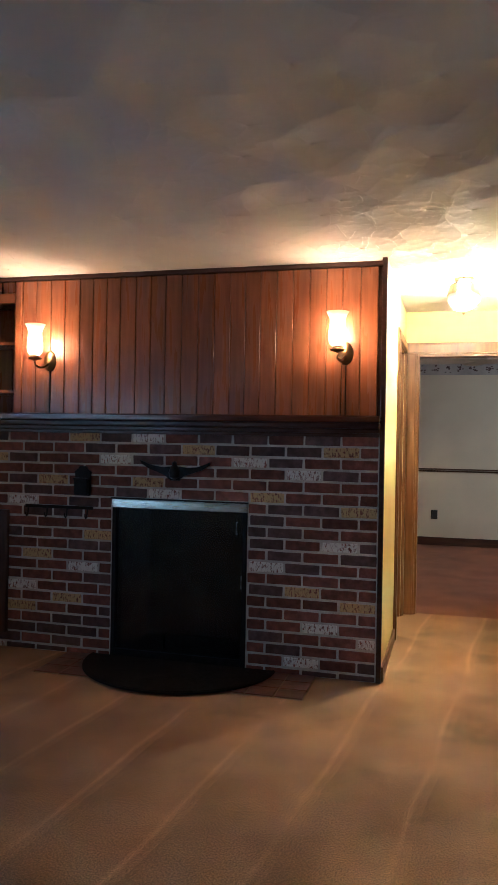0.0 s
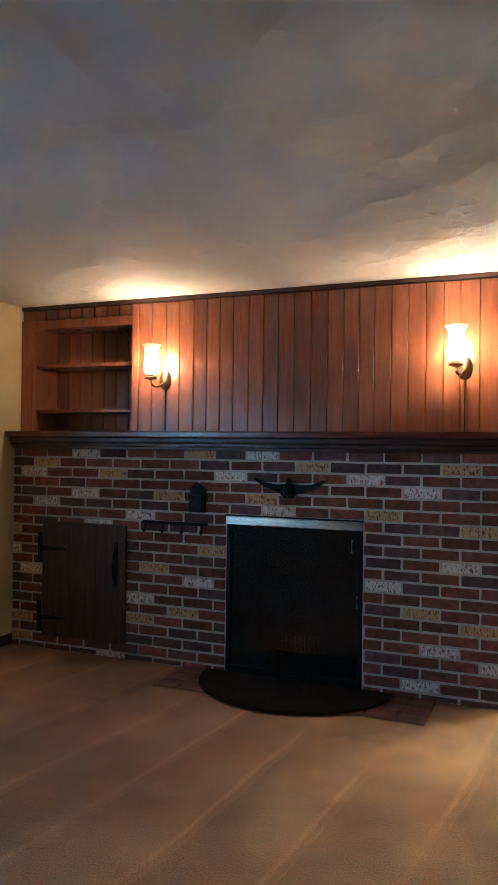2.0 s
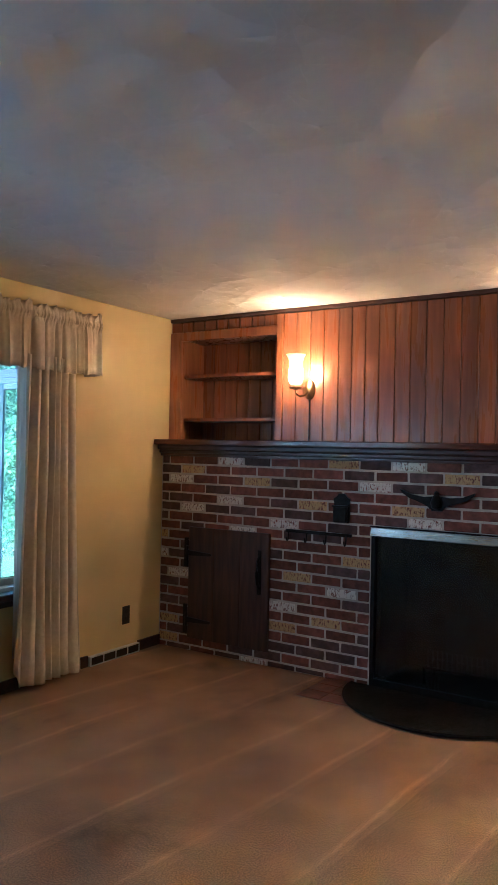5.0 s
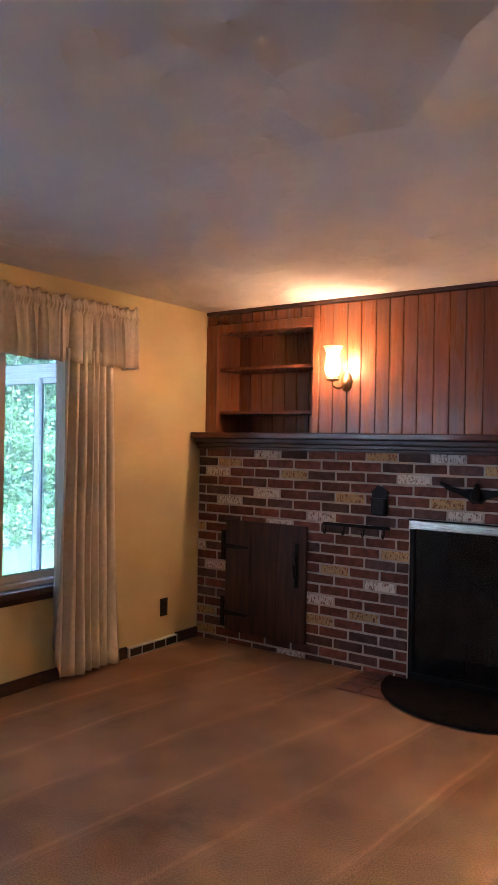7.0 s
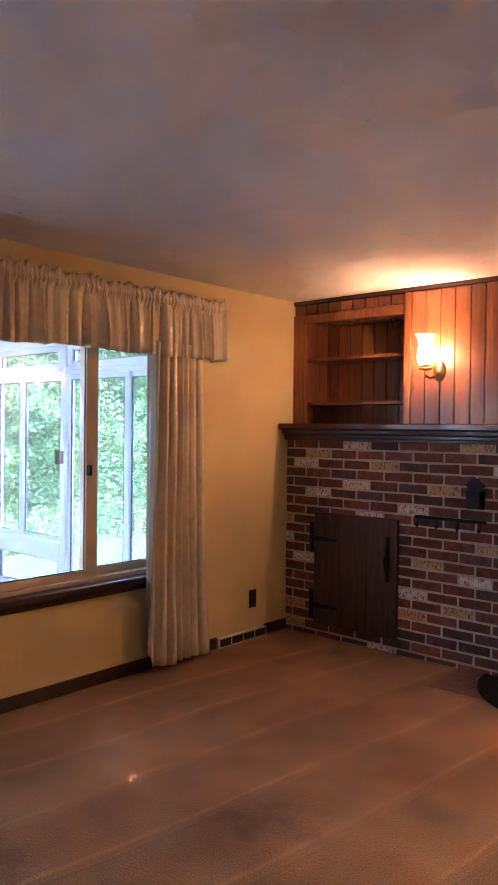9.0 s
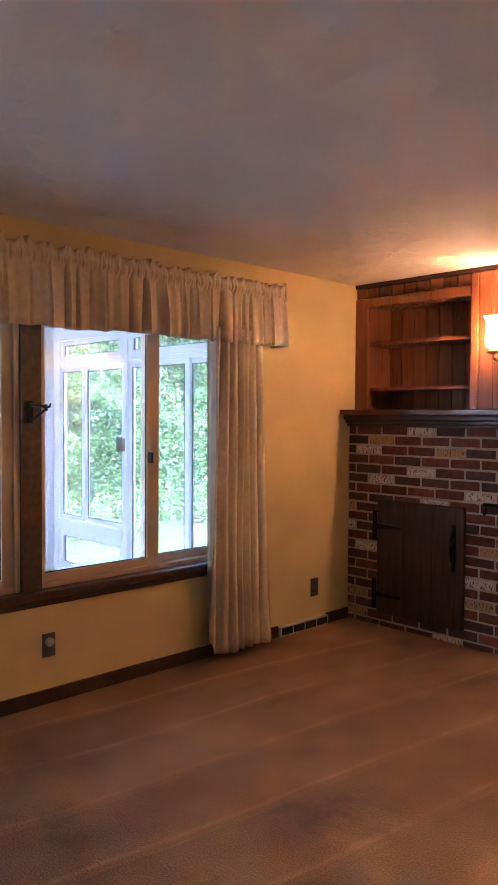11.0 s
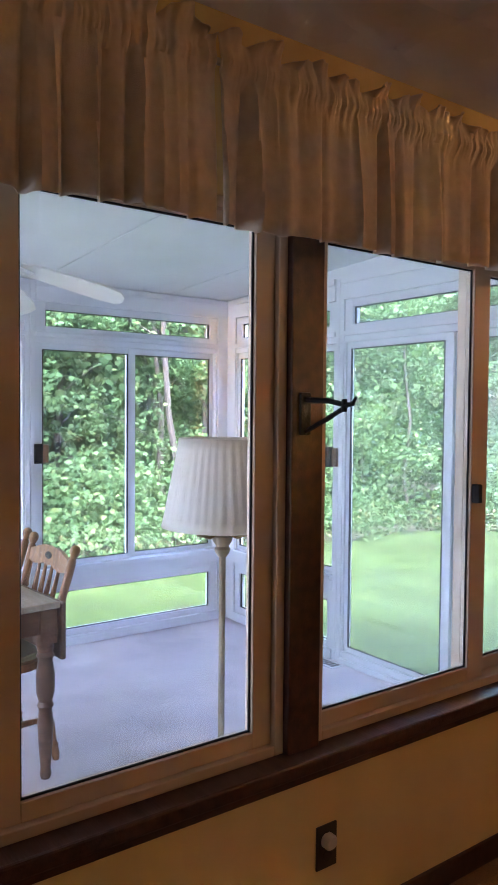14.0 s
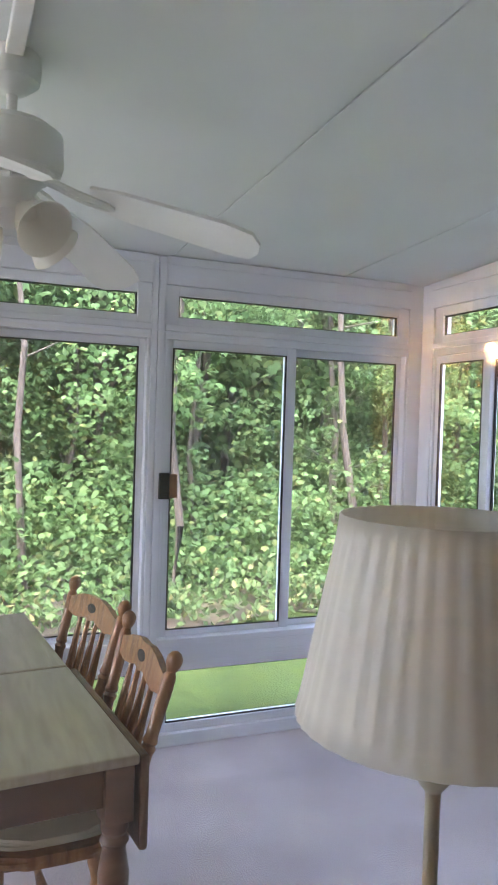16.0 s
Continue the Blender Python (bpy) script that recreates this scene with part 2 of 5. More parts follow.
CARPET = carpet_mat("tan_cut_pile_carpet", (0.47, 0.27, 0.13), (0.32, 0.172, 0.08), 0.30, 420.0, 0.8)
CARPET_FAR = carpet_mat("rust_carpet", (0.26, 0.085, 0.03), (0.17, 0.052, 0.02), 0.1)
CARPET_SUN = carpet_mat("grey_lilac_carpet", (0.66, 0.57, 0.56), (0.53, 0.455, 0.45), 0.05, 300.0, 0.6)
PLASTER = plaster_mat("trowelled_ceiling_plaster")
YELLOW = mat("pale_yellow_wall_paint", (0.76, 0.61, 0.29), (0.72, 0.57, 0.26), 3, 0.6, bump=0.08, bscale=160, big=0.06)
BEIGE = mat("off_white_wall_paint", (0.66, 0.60, 0.50), (0.62, 0.56, 0.47), 3, 0.7, bump=0.05, bscale=120, big=0.06)
OUTER = mat("pale_siding_paint", (0.65, 0.65, 0.63), None, 4, 0.7, big=0.1)
MORTAR = mat("grey_mortar", (0.70, 0.64, 0.54), (0.56, 0.50, 0.42), 18, 0.95, bump=0.7, bscale=120)
BRICK = mat("dark_red_brick", (0.25, 0.092, 0.062), (0.14, 0.056, 0.042), 22, 0.85, bump=0.5, bscale=60, rand=0.35)
BRICK_DARK = mat("charred_brown_brick", (0.16, 0.09, 0.08), (0.09, 0.055, 0.05), 22, 0.85, bump=0.5, bscale=60, rand=0.3)
BRICK_WHITE = flaked_mat("white_flaked_brick", (0.80, 0.76, 0.68))
BRICK_TAN = flaked_mat("tan_flaked_brick", (0.60, 0.42, 0.19))
PANEL = mat("red_stained_panelling", (0.29, 0.105, 0.036), (0.185, 0.06, 0.02), 5, 0.28, bump=0.05, bscale=40, stretch=(6, 6, 0.4), rand=0.2, big=0.3)
DARKWOOD = mat("dark_stained_wood", (0.075, 0.026, 0.014), (0.035, 0.013, 0.008), 6, 0.35, bump=0.1, bscale=30, stretch=(0.6, 6, 6), big=0.2)
MANTEL = mat("mantel_stained_wood", (0.14, 0.045, 0.022), (0.07, 0.022, 0.012), 6, 0.2, bump=0.04, bscale=30, stretch=(0.5, 7, 7), big=0.2)
ASHWOOD = mat("knotty_brown_boards", (0.092, 0.038, 0.021), (0.040, 0.018, 0.012), 6, 0.5, bump=0.15, bscale=30, stretch=(6, 6, 0.6), rand=0.15)
OAK = mat("golden_oak", (0.25, 0.115, 0.03), (0.14, 0.058, 0.015), 6, 0.4, bump=0.1, bscale=40, stretch=(7, 7, 0.5), rand=0.08)
CHAIRWOOD = mat("oiled_oak_chair", (0.33, 0.15, 0.052), (0.16, 0.065, 0.022), 9, 0.38, bump=0.1, bscale=50, stretch=(5, 5, 0.7), big=0.2)
TABLEWOOD = mat("brown_table_wood", (0.16, 0.078, 0.04), (0.09, 0.042, 0.022), 7, 0.4, stretch=(5, 0.6, 5), big=0.2)
TABLETOP = mat("worn_laminate_tabletop", (0.40, 0.33, 0.25), (0.30, 0.24, 0.175), 5, 0.32, stretch=(1, 8, 1), big=0.15)
CLOTH = mat("cream_curtain_cloth", (0.76, 0.68, 0.56), (0.68, 0.60, 0.49), 40, 0.9, bump=0.25, bscale=500, spec=0.1, big=0.08)
LINER = shade_mat("white_curtain_liner", (0.80, 0.76, 0.70), 0.0, 0.5)
VINYL = mat("cream_vinyl_frame", (0.62, 0.49, 0.36), (0.57, 0.44, 0.32), 5, 0.4, big=0.06)
ALU = mat("white_aluminium_frame", (0.74, 0.75, 0.78), (0.68, 0.69, 0.72), 4, 0.38, big=0.08)
GASKET = mat("black_rubber_gasket", (0.012, 0.012, 0.014), None, 10, 0.6)
SUNCEIL = mat("white_ceiling_panel", (0.70, 0.72, 0.69), (0.66, 0.68, 0.65), 3, 0.5, big=0.05)
BLACKIRON = mat("black_wrought_iron", (0.014, 0.013, 0.013), (0.006, 0.006, 0.006), 30, 0.5, 0.6, bump=0.3, bscale=90)
SOOT = mat("sooty_firebox", (0.075, 0.072, 0.055), (0.03, 0.029, 0.023), 8, 0.9, bump=0.4, bscale=40)
STEEL = mat("brushed_steel_trim", (0.55, 0.53, 0.48), (0.45, 0.43, 0.39), 8, 0.28, 1.0, stretch=(1, 1, 30))
BRASS = mat("antique_brass", (0.30, 0.19, 0.075), (0.16, 0.095, 0.04), 20, 0.35, 1.0)
TILE = mat("oxblood_hearth_tile", (0.20, 0.07, 0.045), (0.11, 0.04, 0.028), 14, 0.4, bump=0.15, bscale=60, rand=0.2)
GROUT = mat("tan_grout", (0.36, 0.27, 0.18), None, 30, 0.9)
MATBLACK = mat("charcoal_hearth_rug", (0.022, 0.018, 0.015), (0.012, 0.010, 0.009), 60, 0.95, bump=0.7, bscale=300, spec=0.1)
PLATE = mat("dark_brown_plate", (0.02, 0.013, 0.009), None, 10, 0.4)
WHITEPLASTIC = mat("white_plastic", (0.75, 0.73, 0.68), None, 6, 0.4, big=0.05)
FANWHITE = mat("off_white_fan_enamel", (0.74, 0.74, 0.70), (0.68, 0.68, 0.63), 6, 0.4, big=0.1)
SHADECLOTH = shade_mat("pleated_white_shade_cloth", (0.80, 0.77, 0.70), 0.0, 0.45)
FROSTED = shade_mat("frosted_sconce_glass", (1.0, 0.93, 0.85), 0.42, 0.6)
GLASS = glass_mat("clear_window_glass")


def veiled_mat(name, film):
    """Clear glass with a thin bluish translucent film that paints glare haze over the view."""
    m = glass_mat(name)
    n, link = m.node_tree.nodes, m.node_tree.links.new
    veil, mx = n.new("ShaderNodeBsdfTranslucent"), n.new("ShaderNodeMixShader")
    veil.inputs[0].default_value, mx.inputs[0].default_value = (0.70, 0.90, 1.0, 1), film
    link(n["Principled BSDF"].outputs[0], mx.inputs[1]), link(veil.outputs[0], mx.inputs[2])
    link(mx.outputs[0], n["Material Output"].inputs[0])
    return m


VEILED = veiled_mat("faintly_veiled_window_glass", 0.008)
HAZY = veiled_mat("hazy_window_glass", 0.10)
SMOKED = glass_mat("smoked_fire_glass", (0.55, 0.57, 0.53), 0.13)
BULB = glow_mat("sconce_bulb_glow", (1.0, 0.55, 0.24), 4.0)
HALLBULB = glow_mat("hall_bulb_glow", (1.0, 0.70, 0.36), 4.5)
CUSHION = mat("pale_seat_cushion", (0.60, 0.56, 0.44), (0.52, 0.48, 0.37), 12, 0.7, bump=0.2, bscale=200)
BORDER = mat("blue_grey_wallpaper_border", (0.42, 0.40, 0.42), (0.36, 0.34, 0.36), 14, 0.8)
BORDERLEAF = mat("dark_plum_printed_flowers", (0.10, 0.06, 0.07), None, 20, 0.8)
GRASS = mat("mown_lawn", (0.040, 0.060, 0.016), (0.014, 0.031, 0.009), 16, 0.9, bump=1.0, bscale=70, spec=0.1, big=0.35, lo=0.3, hi=0.75)
SOIL = mat("leaf_litter", (0.035, 0.028, 0.016), (0.02, 0.016, 0.01), 8, 0.95, bump=0.6, bscale=40)
BARK = mat("grey_brown_bark", (0.048, 0.040, 0.032), (0.024, 0.020, 0.016), 10, 0.95, bump=0.9, bscale=25, stretch=(3, 3, 0.5))
LEAF = leaf_mat("maple_leaf_green", (0.06, 0.125, 0.045), (0.095, 0.17, 0.066), (0.16, 0.20, 0.075))
LEAF_DARK = leaf_mat("shaded_leaf_green", (0.07, 0.125, 0.05), (0.105, 0.17, 0.065), (0.16, 0.15, 0.06))
FERN = leaf_mat("fern_and_weed_green", (0.055, 0.105, 0.04), (0.085, 0.14, 0.057), (0.24, 0.20, 0.10))
IVORY = mat("ivory_enamel", (0.36, 0.31, 0.21), (0.24, 0.20, 0.13), 12, 0.35, big=0.2)


# ---- building helpers ----
ORIGIN = {}


def thing(name, place=(0, 0, 0), label="", category="", group="", kind=""):
    """An Empty at the thing's base; its parts are built in world coordinates."""
    ob = new(name)
    ob.empty_display_size = 0.1
    ob.location = place
    ORIGIN[ob] = Vector(place)
    return tagged(ob, label, category, group, kind)


def part(name, bm, material, parent=None, label="", smooth=False):
    me = bpy.data.meshes.new(name)
    if parent:
        bm.transform(Matrix.Translation(-ORIGIN[parent]))
    bmesh.ops.recalc_face_normals(bm, faces=bm.faces)
    bm.to_mesh(me)
    bm.free()
    me.materials.append(material)
    if smooth:
        me.polygons.foreach_set("use_smooth", [True] * len(me.polygons))
        me.set_sharp_from_angle(angle=radians(40))
    ob = new(name, me)
    if parent:
        ob.parent = parent
        ORIGIN[ob] = ORIGIN[parent]
    if label:
        ob["label"] = label
    return ob


def box(bm, x0, x1, y0, y1, z0, z1, bevel=0.0):
    got = bmesh.ops.create_cube(bm, size=1, matrix=Matrix.Translation(((x0 + x1) / 2, (y0 + y1) / 2, (z0 + z1) / 2)) @ Matrix.Diagonal((x1 - x0, y1 - y0, z1 - z0, 1)))
    if bevel:
        edges = {e for v in got["verts"] for e in v.link_edges}
        bmesh.ops.bevel(bm, geom=list(edges), offset=bevel, segments=2, affect="EDGES", profile=0.5)
    return bm


def boxes(*sizes, bevel=0.0):
    bm = bmesh.new()
    for s in sizes:
        box(bm, *s, bevel=bevel)
    return bm


def lathe(bm, profile, place=(0, 0, 0), seg=20, m=None):
    """Turns a profile of (radius, height) about the vertical, then moves it."""
    rings = []
    for r, z in profile:
        rings.append([bm.verts.new((max(r, 1e-4) * math.cos(2 * math.pi * k / seg), max(r, 1e-4) * math.sin(2 * math.pi * k / seg), z)) for k in range(seg)])
    for a, b in zip(rings, rings[1:]):
        for k in range(seg):
            bm.faces.new((a[k], a[(k + 1) % seg], b[(k + 1) % seg], b[k]))
    bm.faces.new(rings[0][::-1])
    bm.faces.new(rings[-1])
    verts = [v for ring in rings for v in ring]
    bmesh.ops.transform(bm, matrix=Matrix.Translation(place) @ (m or Matrix.Identity(4)), verts=verts)
    return bm


def rod(bm, a, b, profile, seg=12):
    """Turned member from a to b; profile of (radius, share of the length)."""
    a, b = Vector(a), Vector(b)
    d = b - a
    m = d.to_track_quat("Z", "Y").to_matrix().to_4x4()
    return lathe(bm, [(r, s * d.length) for r, s in profile], a, seg, m)


def tube(bm, points, radius, seg=8):
    pts = [Vector(p) for p in points]
    rings = []
    for i, p in enumerate(pts):
        d = (pts[min(i + 1, len(pts) - 1)] - pts[max(i - 1, 0)]).normalized()
        q = d.to_track_quat("Z", "Y").to_matrix()
        r = radius[i] if isinstance(radius, (list, tuple)) else radius
        rings.append([bm.verts.new(p + q @ Vector((r * math.cos(2 * math.pi * k / seg), r * math.sin(2 * math.pi * k / seg), 0))) for k in range(seg)])
    for a, b in zip(rings, rings[1:]):
        for k in range(seg):
            bm.faces.new((a[k], a[(k + 1) % seg], b[(k + 1) % seg], b[k]))
    bm.faces.new(rings[0][::-1])
    bm.faces.new(rings[-1])
    return bm


def prism(bm, outline, z0, z1, m=None):
    """A flat outline of (x, y) with thickness from z0 to z1."""
    lo = [bm.verts.new((x, y, z0)) for x, y in outline]
    hi = [bm.verts.new((x, y, z1)) for x, y in outline]
    bm.faces.new(lo[::-1])
    bm.faces.new(hi)
    for k in range(len(lo)):
        j = (k + 1) % len(lo)
        bm.faces.new((lo[k], lo[j], hi[j], hi[k]))
    if m:
        bmesh.ops.transform(bm, matrix=m, verts=lo + hi)
    return bm


def solid(ob, thickness):
    mod = ob.modifiers.new("thickness", "SOLIDIFY")
    mod.thickness, mod.offset = thickness, 0
    return ob


# ---- plan ----
XW, XO = -3.694, -3.85          # window wall: room side, outer side
YB, YP = 4.19, 4.266            # brick face, panel face
XR = -0.385                     # right end of the chimney wall
CEIL = 2.405
XE, YS = 3.2, -3.4              # far sides of the living room, behind the walk
HX0, HX1, HY = -0.358, 0.75, 6.0  # hall: side walls and end wall
FY = 10.25                      # end of the room beyond the hall
SX, SN, SS = -6.626, 3.47, -2.29  # sunroom: far wall, north wall, south wall


def structure(name, bm, material, label, smooth=False):
    return tagged(part(name, bm, material, None, "", smooth), label, kind="structure")


# floors and ceilings
structure("floor", boxes((XW - 0.1, XE, YS, HY + 0.06, -0.12, 0)), CARPET, "worn tan cut pile carpet with stains and vacuum tracks")
structure("floor_far_room", boxes((-1.6, 2.6, HY + 0.06, FY, -0.12, 0.001)), CARPET_FAR, "rust brown carpet in the room beyond the hall")
structure("ceiling", boxes((XW - 0.15, XE + 0.15, YS - 0.15, HY + 0.12, CEIL, CEIL + 0.2)), PLASTER, "off-white trowelled plaster ceiling")
structure("ceiling_far_room", boxes((-1.75, 2.75, HY + 0.12, FY + 0.15, CEIL + 0.02, CEIL + 0.22)), PLASTER, "off-white plaster ceiling of the far room")

# window wall, with one wide opening
WY0, WY1, WZ0, WZ1 = -1.215, 3.13, 0.585, 1.985
structure("wall_west", boxes(
    (XO, XW, YS, WY0, 0, CEIL), (XO, XW, WY1, YP + 0.40, 0, CEIL),
    (XO, XW, WY0, WY1, 0, WZ0 - 0.05), (XO, XW, WY0, WY1, WZ1, CEIL)), YELLOW, "pale yellow painted wall around the wide window")
structure("wall_east", boxes((XE, XE + 0.15, YS, YB + 0.2, 0, CEIL)), YELLOW, "pale yellow painted wall")
structure("wall_south", boxes((XO, XE + 0.15, YS - 0.15, YS, 0, CEIL)), YELLOW, "pale yellow painted wall")
structure("wall_north", boxes((HX1, XE, YB, YB + 0.15, 0, CEIL), (HX1, HX1 + 0.15, YB + 0.15, HY, 0, CEIL)), YELLOW, "pale yellow painted wall beside the hall")

# hall side wall with a closed door, end wall with an open doorway
SD0, SD1, DH = 5.23, 5.895, 2.065
structure("wall_hall_side", boxes(
    (XR + 0.001, HX0, YB + 0.022, 4.75, 0, CEIL), (HX0 - 0.12, HX0, 4.75, SD0, 0, CEIL), (HX0 - 0.12, HX0, SD1, HY, 0, CEIL), (HX0 - 0.12, HX0, SD0, SD1, DH, CEIL)), YELLOW, "pale yellow hall wall")
ED0, ED1 = -0.262, 0.60
structure("wall_hall_end", boxes(
    (HX0 - 0.12, ED0, HY, HY + 0.12, 0, CEIL), (ED1, HX1 + 0.15, HY, HY + 0.12, 0, CEIL), (ED0, ED1, HY, HY + 0.12, DH, CEIL)), YELLOW, "pale yellow wall over the far doorway")
structure("wall_far_room", boxes(
    (-1.75, 2.75, FY, FY + 0.15, 0, CEIL + 0.02), (-1.75, -1.6, HY + 0.12, FY, 0, CEIL + 0.02), (2.6, 2.75, HY + 0.12, FY, 0, CEIL + 0.02),
    (-1.6, HX0 - 0.12, HY + 0.02, HY + 0.12, 0, CEIL + 0.02), (HX1 + 0.15, 2.6, HY + 0.02, HY + 0.12, 0, CEIL + 0.02)), BEIGE, "off-white painted walls of the far room")


def casing(name, axis, a0, a1, at, side, label):
    """Oak casing round a door opening: two jambs and a head, each stepped."""
    t = thing(name, (at, a0, 0) if axis == "y" else (a0, at, 0), label, "door casing", kind="structure")

    def piece(nm, u0, u1, z0, z1):
        bm = bmesh.new()
        for grow, depth in ((0.0, 0.012), (-0.014, 0.02)):
            d0, d1 = sorted((at, at + side * depth))
            u, v = u0 - grow, u1 + grow
            zz = z1 if nm == "jamb" else z1 + grow
            if axis == "y":
                box(bm, d0, d1, u, v, z0 - (grow if nm == "head" else 0), zz, 0.002)
            else:
                box(bm, u, v, d0, d1, z0 - (grow if nm == "head" else 0), zz, 0.002)
        part(nm, bm, OAK, t)

    w = 0.09
    piece("jamb", a0 - w, a0, 0, DH)
    piece("jamb", a1, a1 + w, 0, DH)
    piece("head", a0 - w, a1 + w, DH, DH + w)
    return t


casing("door_casing", "y", SD0, SD1, HX0, 1, "golden oak casing round the hall side door")
casing("door_casing", "x", ED0, ED1, HY, -1, "golden oak casing round the open doorway")
for nm, b in (("reveal", (HX0 - 0.12, HX0 - 0.002, SD0 - 0.001, SD0 + 0.018, 0, DH)), ("reveal", (HX0 - 0.12, HX0 - 0.002, SD1 - 0.018, SD1 + 0.001, 0, DH)),
              ("reveal", (ED0 - 0.001, ED0 + 0.018, HY + 0.002, HY + 0.12, 0, DH)), ("reveal", (ED1 - 0.018, ED1 + 0.001, HY + 0.002, HY + 0.12, 0, DH)),
              ("reveal", (ED0 + 0.018, ED1 - 0.018, HY + 0.002, HY + 0.12, DH - 0.018, DH + 0.001))):
    structure("trim_" + nm, boxes(b), OAK, "oak door reveal")
d = thing("door_1", (HX0 - 0.06, SD0, 0), "closed golden oak door in the hall", "door", kind="structure")
part("slab", boxes((HX0 - 0.085, HX0 - 0.05, SD0 + 0.02, SD1 - 0.02, 0.012, DH - 0.004), bevel=0.003), OAK, d)
for z0, z1 in ((0.18, 0.9), (1.05, 1.92)):
    for y0, y1 in ((SD0 + 0.12, SD0 + 0.32), (SD0 + 0.38, SD1 - 0.12)):
        part("panel", boxes((HX0 - 0.052, HX0 - 0.044, y0, y1, z0, z1), bevel=0.006), OAK, d)
d = thing("door_2", (0.52, HY + 0.13, 0), "open white door beyond the hall doorway", "door", kind="structure")
part("slab", boxes((0.515, 0.55, HY + 0.13, HY + 0.88, 0.012, DH - 0.01), bevel=0.003), WHITEPLASTIC, d)
part("knob", rod(bmesh.new(), (0.515, 6.80, 0.89), (0.445, 6.80, 0.89), [(0.026, 0), (0.026, 0.08), (0.010, 0.12), (0.010, 0.4), (0.022, 0.55), (0.027, 0.8), (0.02, 1.0)], 16), BRASS, d, "polished brass door knob", True)

# baseboards
for b in ((XW, XW + 0.014, YS, 3.46, 0, 0.075), (XW, XW + 0.014, 3.95, YB, 0, 0.075)):
    structure("baseboard", boxes(b, bevel=0.003), DARKWOOD, "dark stained wooden baseboard")
structure("baseboard", boxes((HX0, HX0 + 0.013, YB + 0.022, SD0 - 0.09, 0, 0.085), bevel=0.003), OAK, "oak baseboard in the hall")
structure("baseboard", boxes((-1.6, 2.6, FY - 0.014, FY, 0, 0.11), bevel=0.003), DARKWOOD, "dark baseboard of the far room")
structure("trim_corner", boxes((XR + 0.001, HX0 + 0.002, YB - 0.006, YB + 0.021, 0, CEIL), bevel=0.003), DARKWOOD, "brown wooden corner trim of the chimney wall")

# ---- chimney wall ----
FX0, FX1, FZ = -2.022, -1.150, 0.985
wall = structure("wall_chimney", boxes(
    (XW, FX0, YB + 0.0025, 4.75, 0, 1.40), (FX1, XR, YB + 0.0025, 4.75, 0, 1.40), (FX0, FX1, YB + 0.0025, 4.75, FZ, 1.40)), MORTAR, "old brick chimney wall with pale mortar joints")
ORIGIN[wall] = Vector((0, 0, 0))
NX0, NX1, NZ0, NZ1 = -3.60, -2.765, 1.505, 2.245
pwall = structure("wall_panelled", boxes(
    (NX1 + 0.016, XR, YP + 0.02, YP + 0.40, 1.40, CEIL), (XW, NX0 - 0.016, YP + 0.02, YP + 0.40, 1.40, CEIL), (NX0 - 0.016, NX1 + 0.016, YP + 0.02, YP + 0.40, NZ1 + 0.016, CEIL),
    (NX0 - 0.016, NX1 + 0.016, YP + 0.312, YP + 0.40, 1.40, NZ1 + 0.016)), DARKWOOD, "red stained plank wall over the mantel")
ORIGIN[pwall] = Vector((0, 0, 0))

# firebox behind the glass
fb = structure("firebox", boxes(
    (FX0 - 0.001, FX0 + 0.05, YB + 0.05, 4.74, 0.0, FZ), (FX1 - 0.05, FX1 + 0.001, YB + 0.05, 4.74, 0.0, FZ),
    (FX0 + 0.05, FX1 - 0.05, 4.69, 4.745, 0.0, FZ), (FX0 + 0.05, FX1 - 0.05, YB + 0.05, 4.69, 0.0, 0.03), (FX0 + 0.05, FX1 - 0.05, YB + 0.05, 4.69, FZ - 0.03, FZ)), SOOT, "soot-blackened firebox")
g = thing("fireplace_grate", (-1.5, 4.45, 0.03), "iron log grate in the firebox", "grate")
for k in range(18):
    x = -1.72 + k * 0.030
    part("bar", boxes((x, x + 0.012, 4.36, 4.372, 0.13, 0.24), bevel=0.002), BLACKIRON, g)
for y in (4.372, 4.56):
    part("rail", boxes((-1.76, -1.17, y, y + 0.015, 0.12, 0.135)), BLACKIRON, g)
for x in (-1.74, -1.20):
    for y in (4.372, 4.56):
        part("leg", boxes((x, x + 0.015, y, y + 0.015, 0.03, 0.12)), BLACKIRON, g)
fd = thing("fireplace_door", (-1.586, YB, 0), "dark glass fireplace doors with a brushed steel top rail", "fireplace door")
part("frame", boxes((FX0 + 0.002, FX0 + 0.03, YB - 0.004, YB + 0.04, 0.008, 0.93), (FX1 - 0.03, FX1 - 0.002, YB - 0.004, YB + 0.04, 0.008, 0.93),
                    (FX0 + 0.03, FX1 - 0.03, YB - 0.004, YB + 0.04, 0.008, 0.055), bevel=0.003), BLACKIRON, fd)
part("top_rail", boxes((FX0 + 0.002, FX1 - 0.002, YB - 0.012, YB + 0.035, 0.93, 0.983), bevel=0.004), STEEL, fd, "brushed steel top rail")
part("top_edge", boxes((FX0 - 0.004, FX1 + 0.004, YB - 0.016, YB + 0.03, 0.984, 0.992)), BLACKIRON, fd)
for x0, x1 in ((FX0 + 0.03, -1.588), (-1.584, FX1 - 0.03)):
    part("pane", boxes((x0, x1, YB + 0.012, YB + 0.017, 0.055, 0.93)), SMOKED, fd)
for x, z0, z1 in ((-1.215, 0.80, 0.87), (-1.18, 0.48, 0.55)):
    part("handle", tube(bmesh.new(), [(x, YB + 0.012, z1), (x, YB - 0.012, z1), (x, YB - 0.012, z0), (x, YB + 0.012, z0)], 0.004, 8), STEEL, fd, "small steel pull", True)

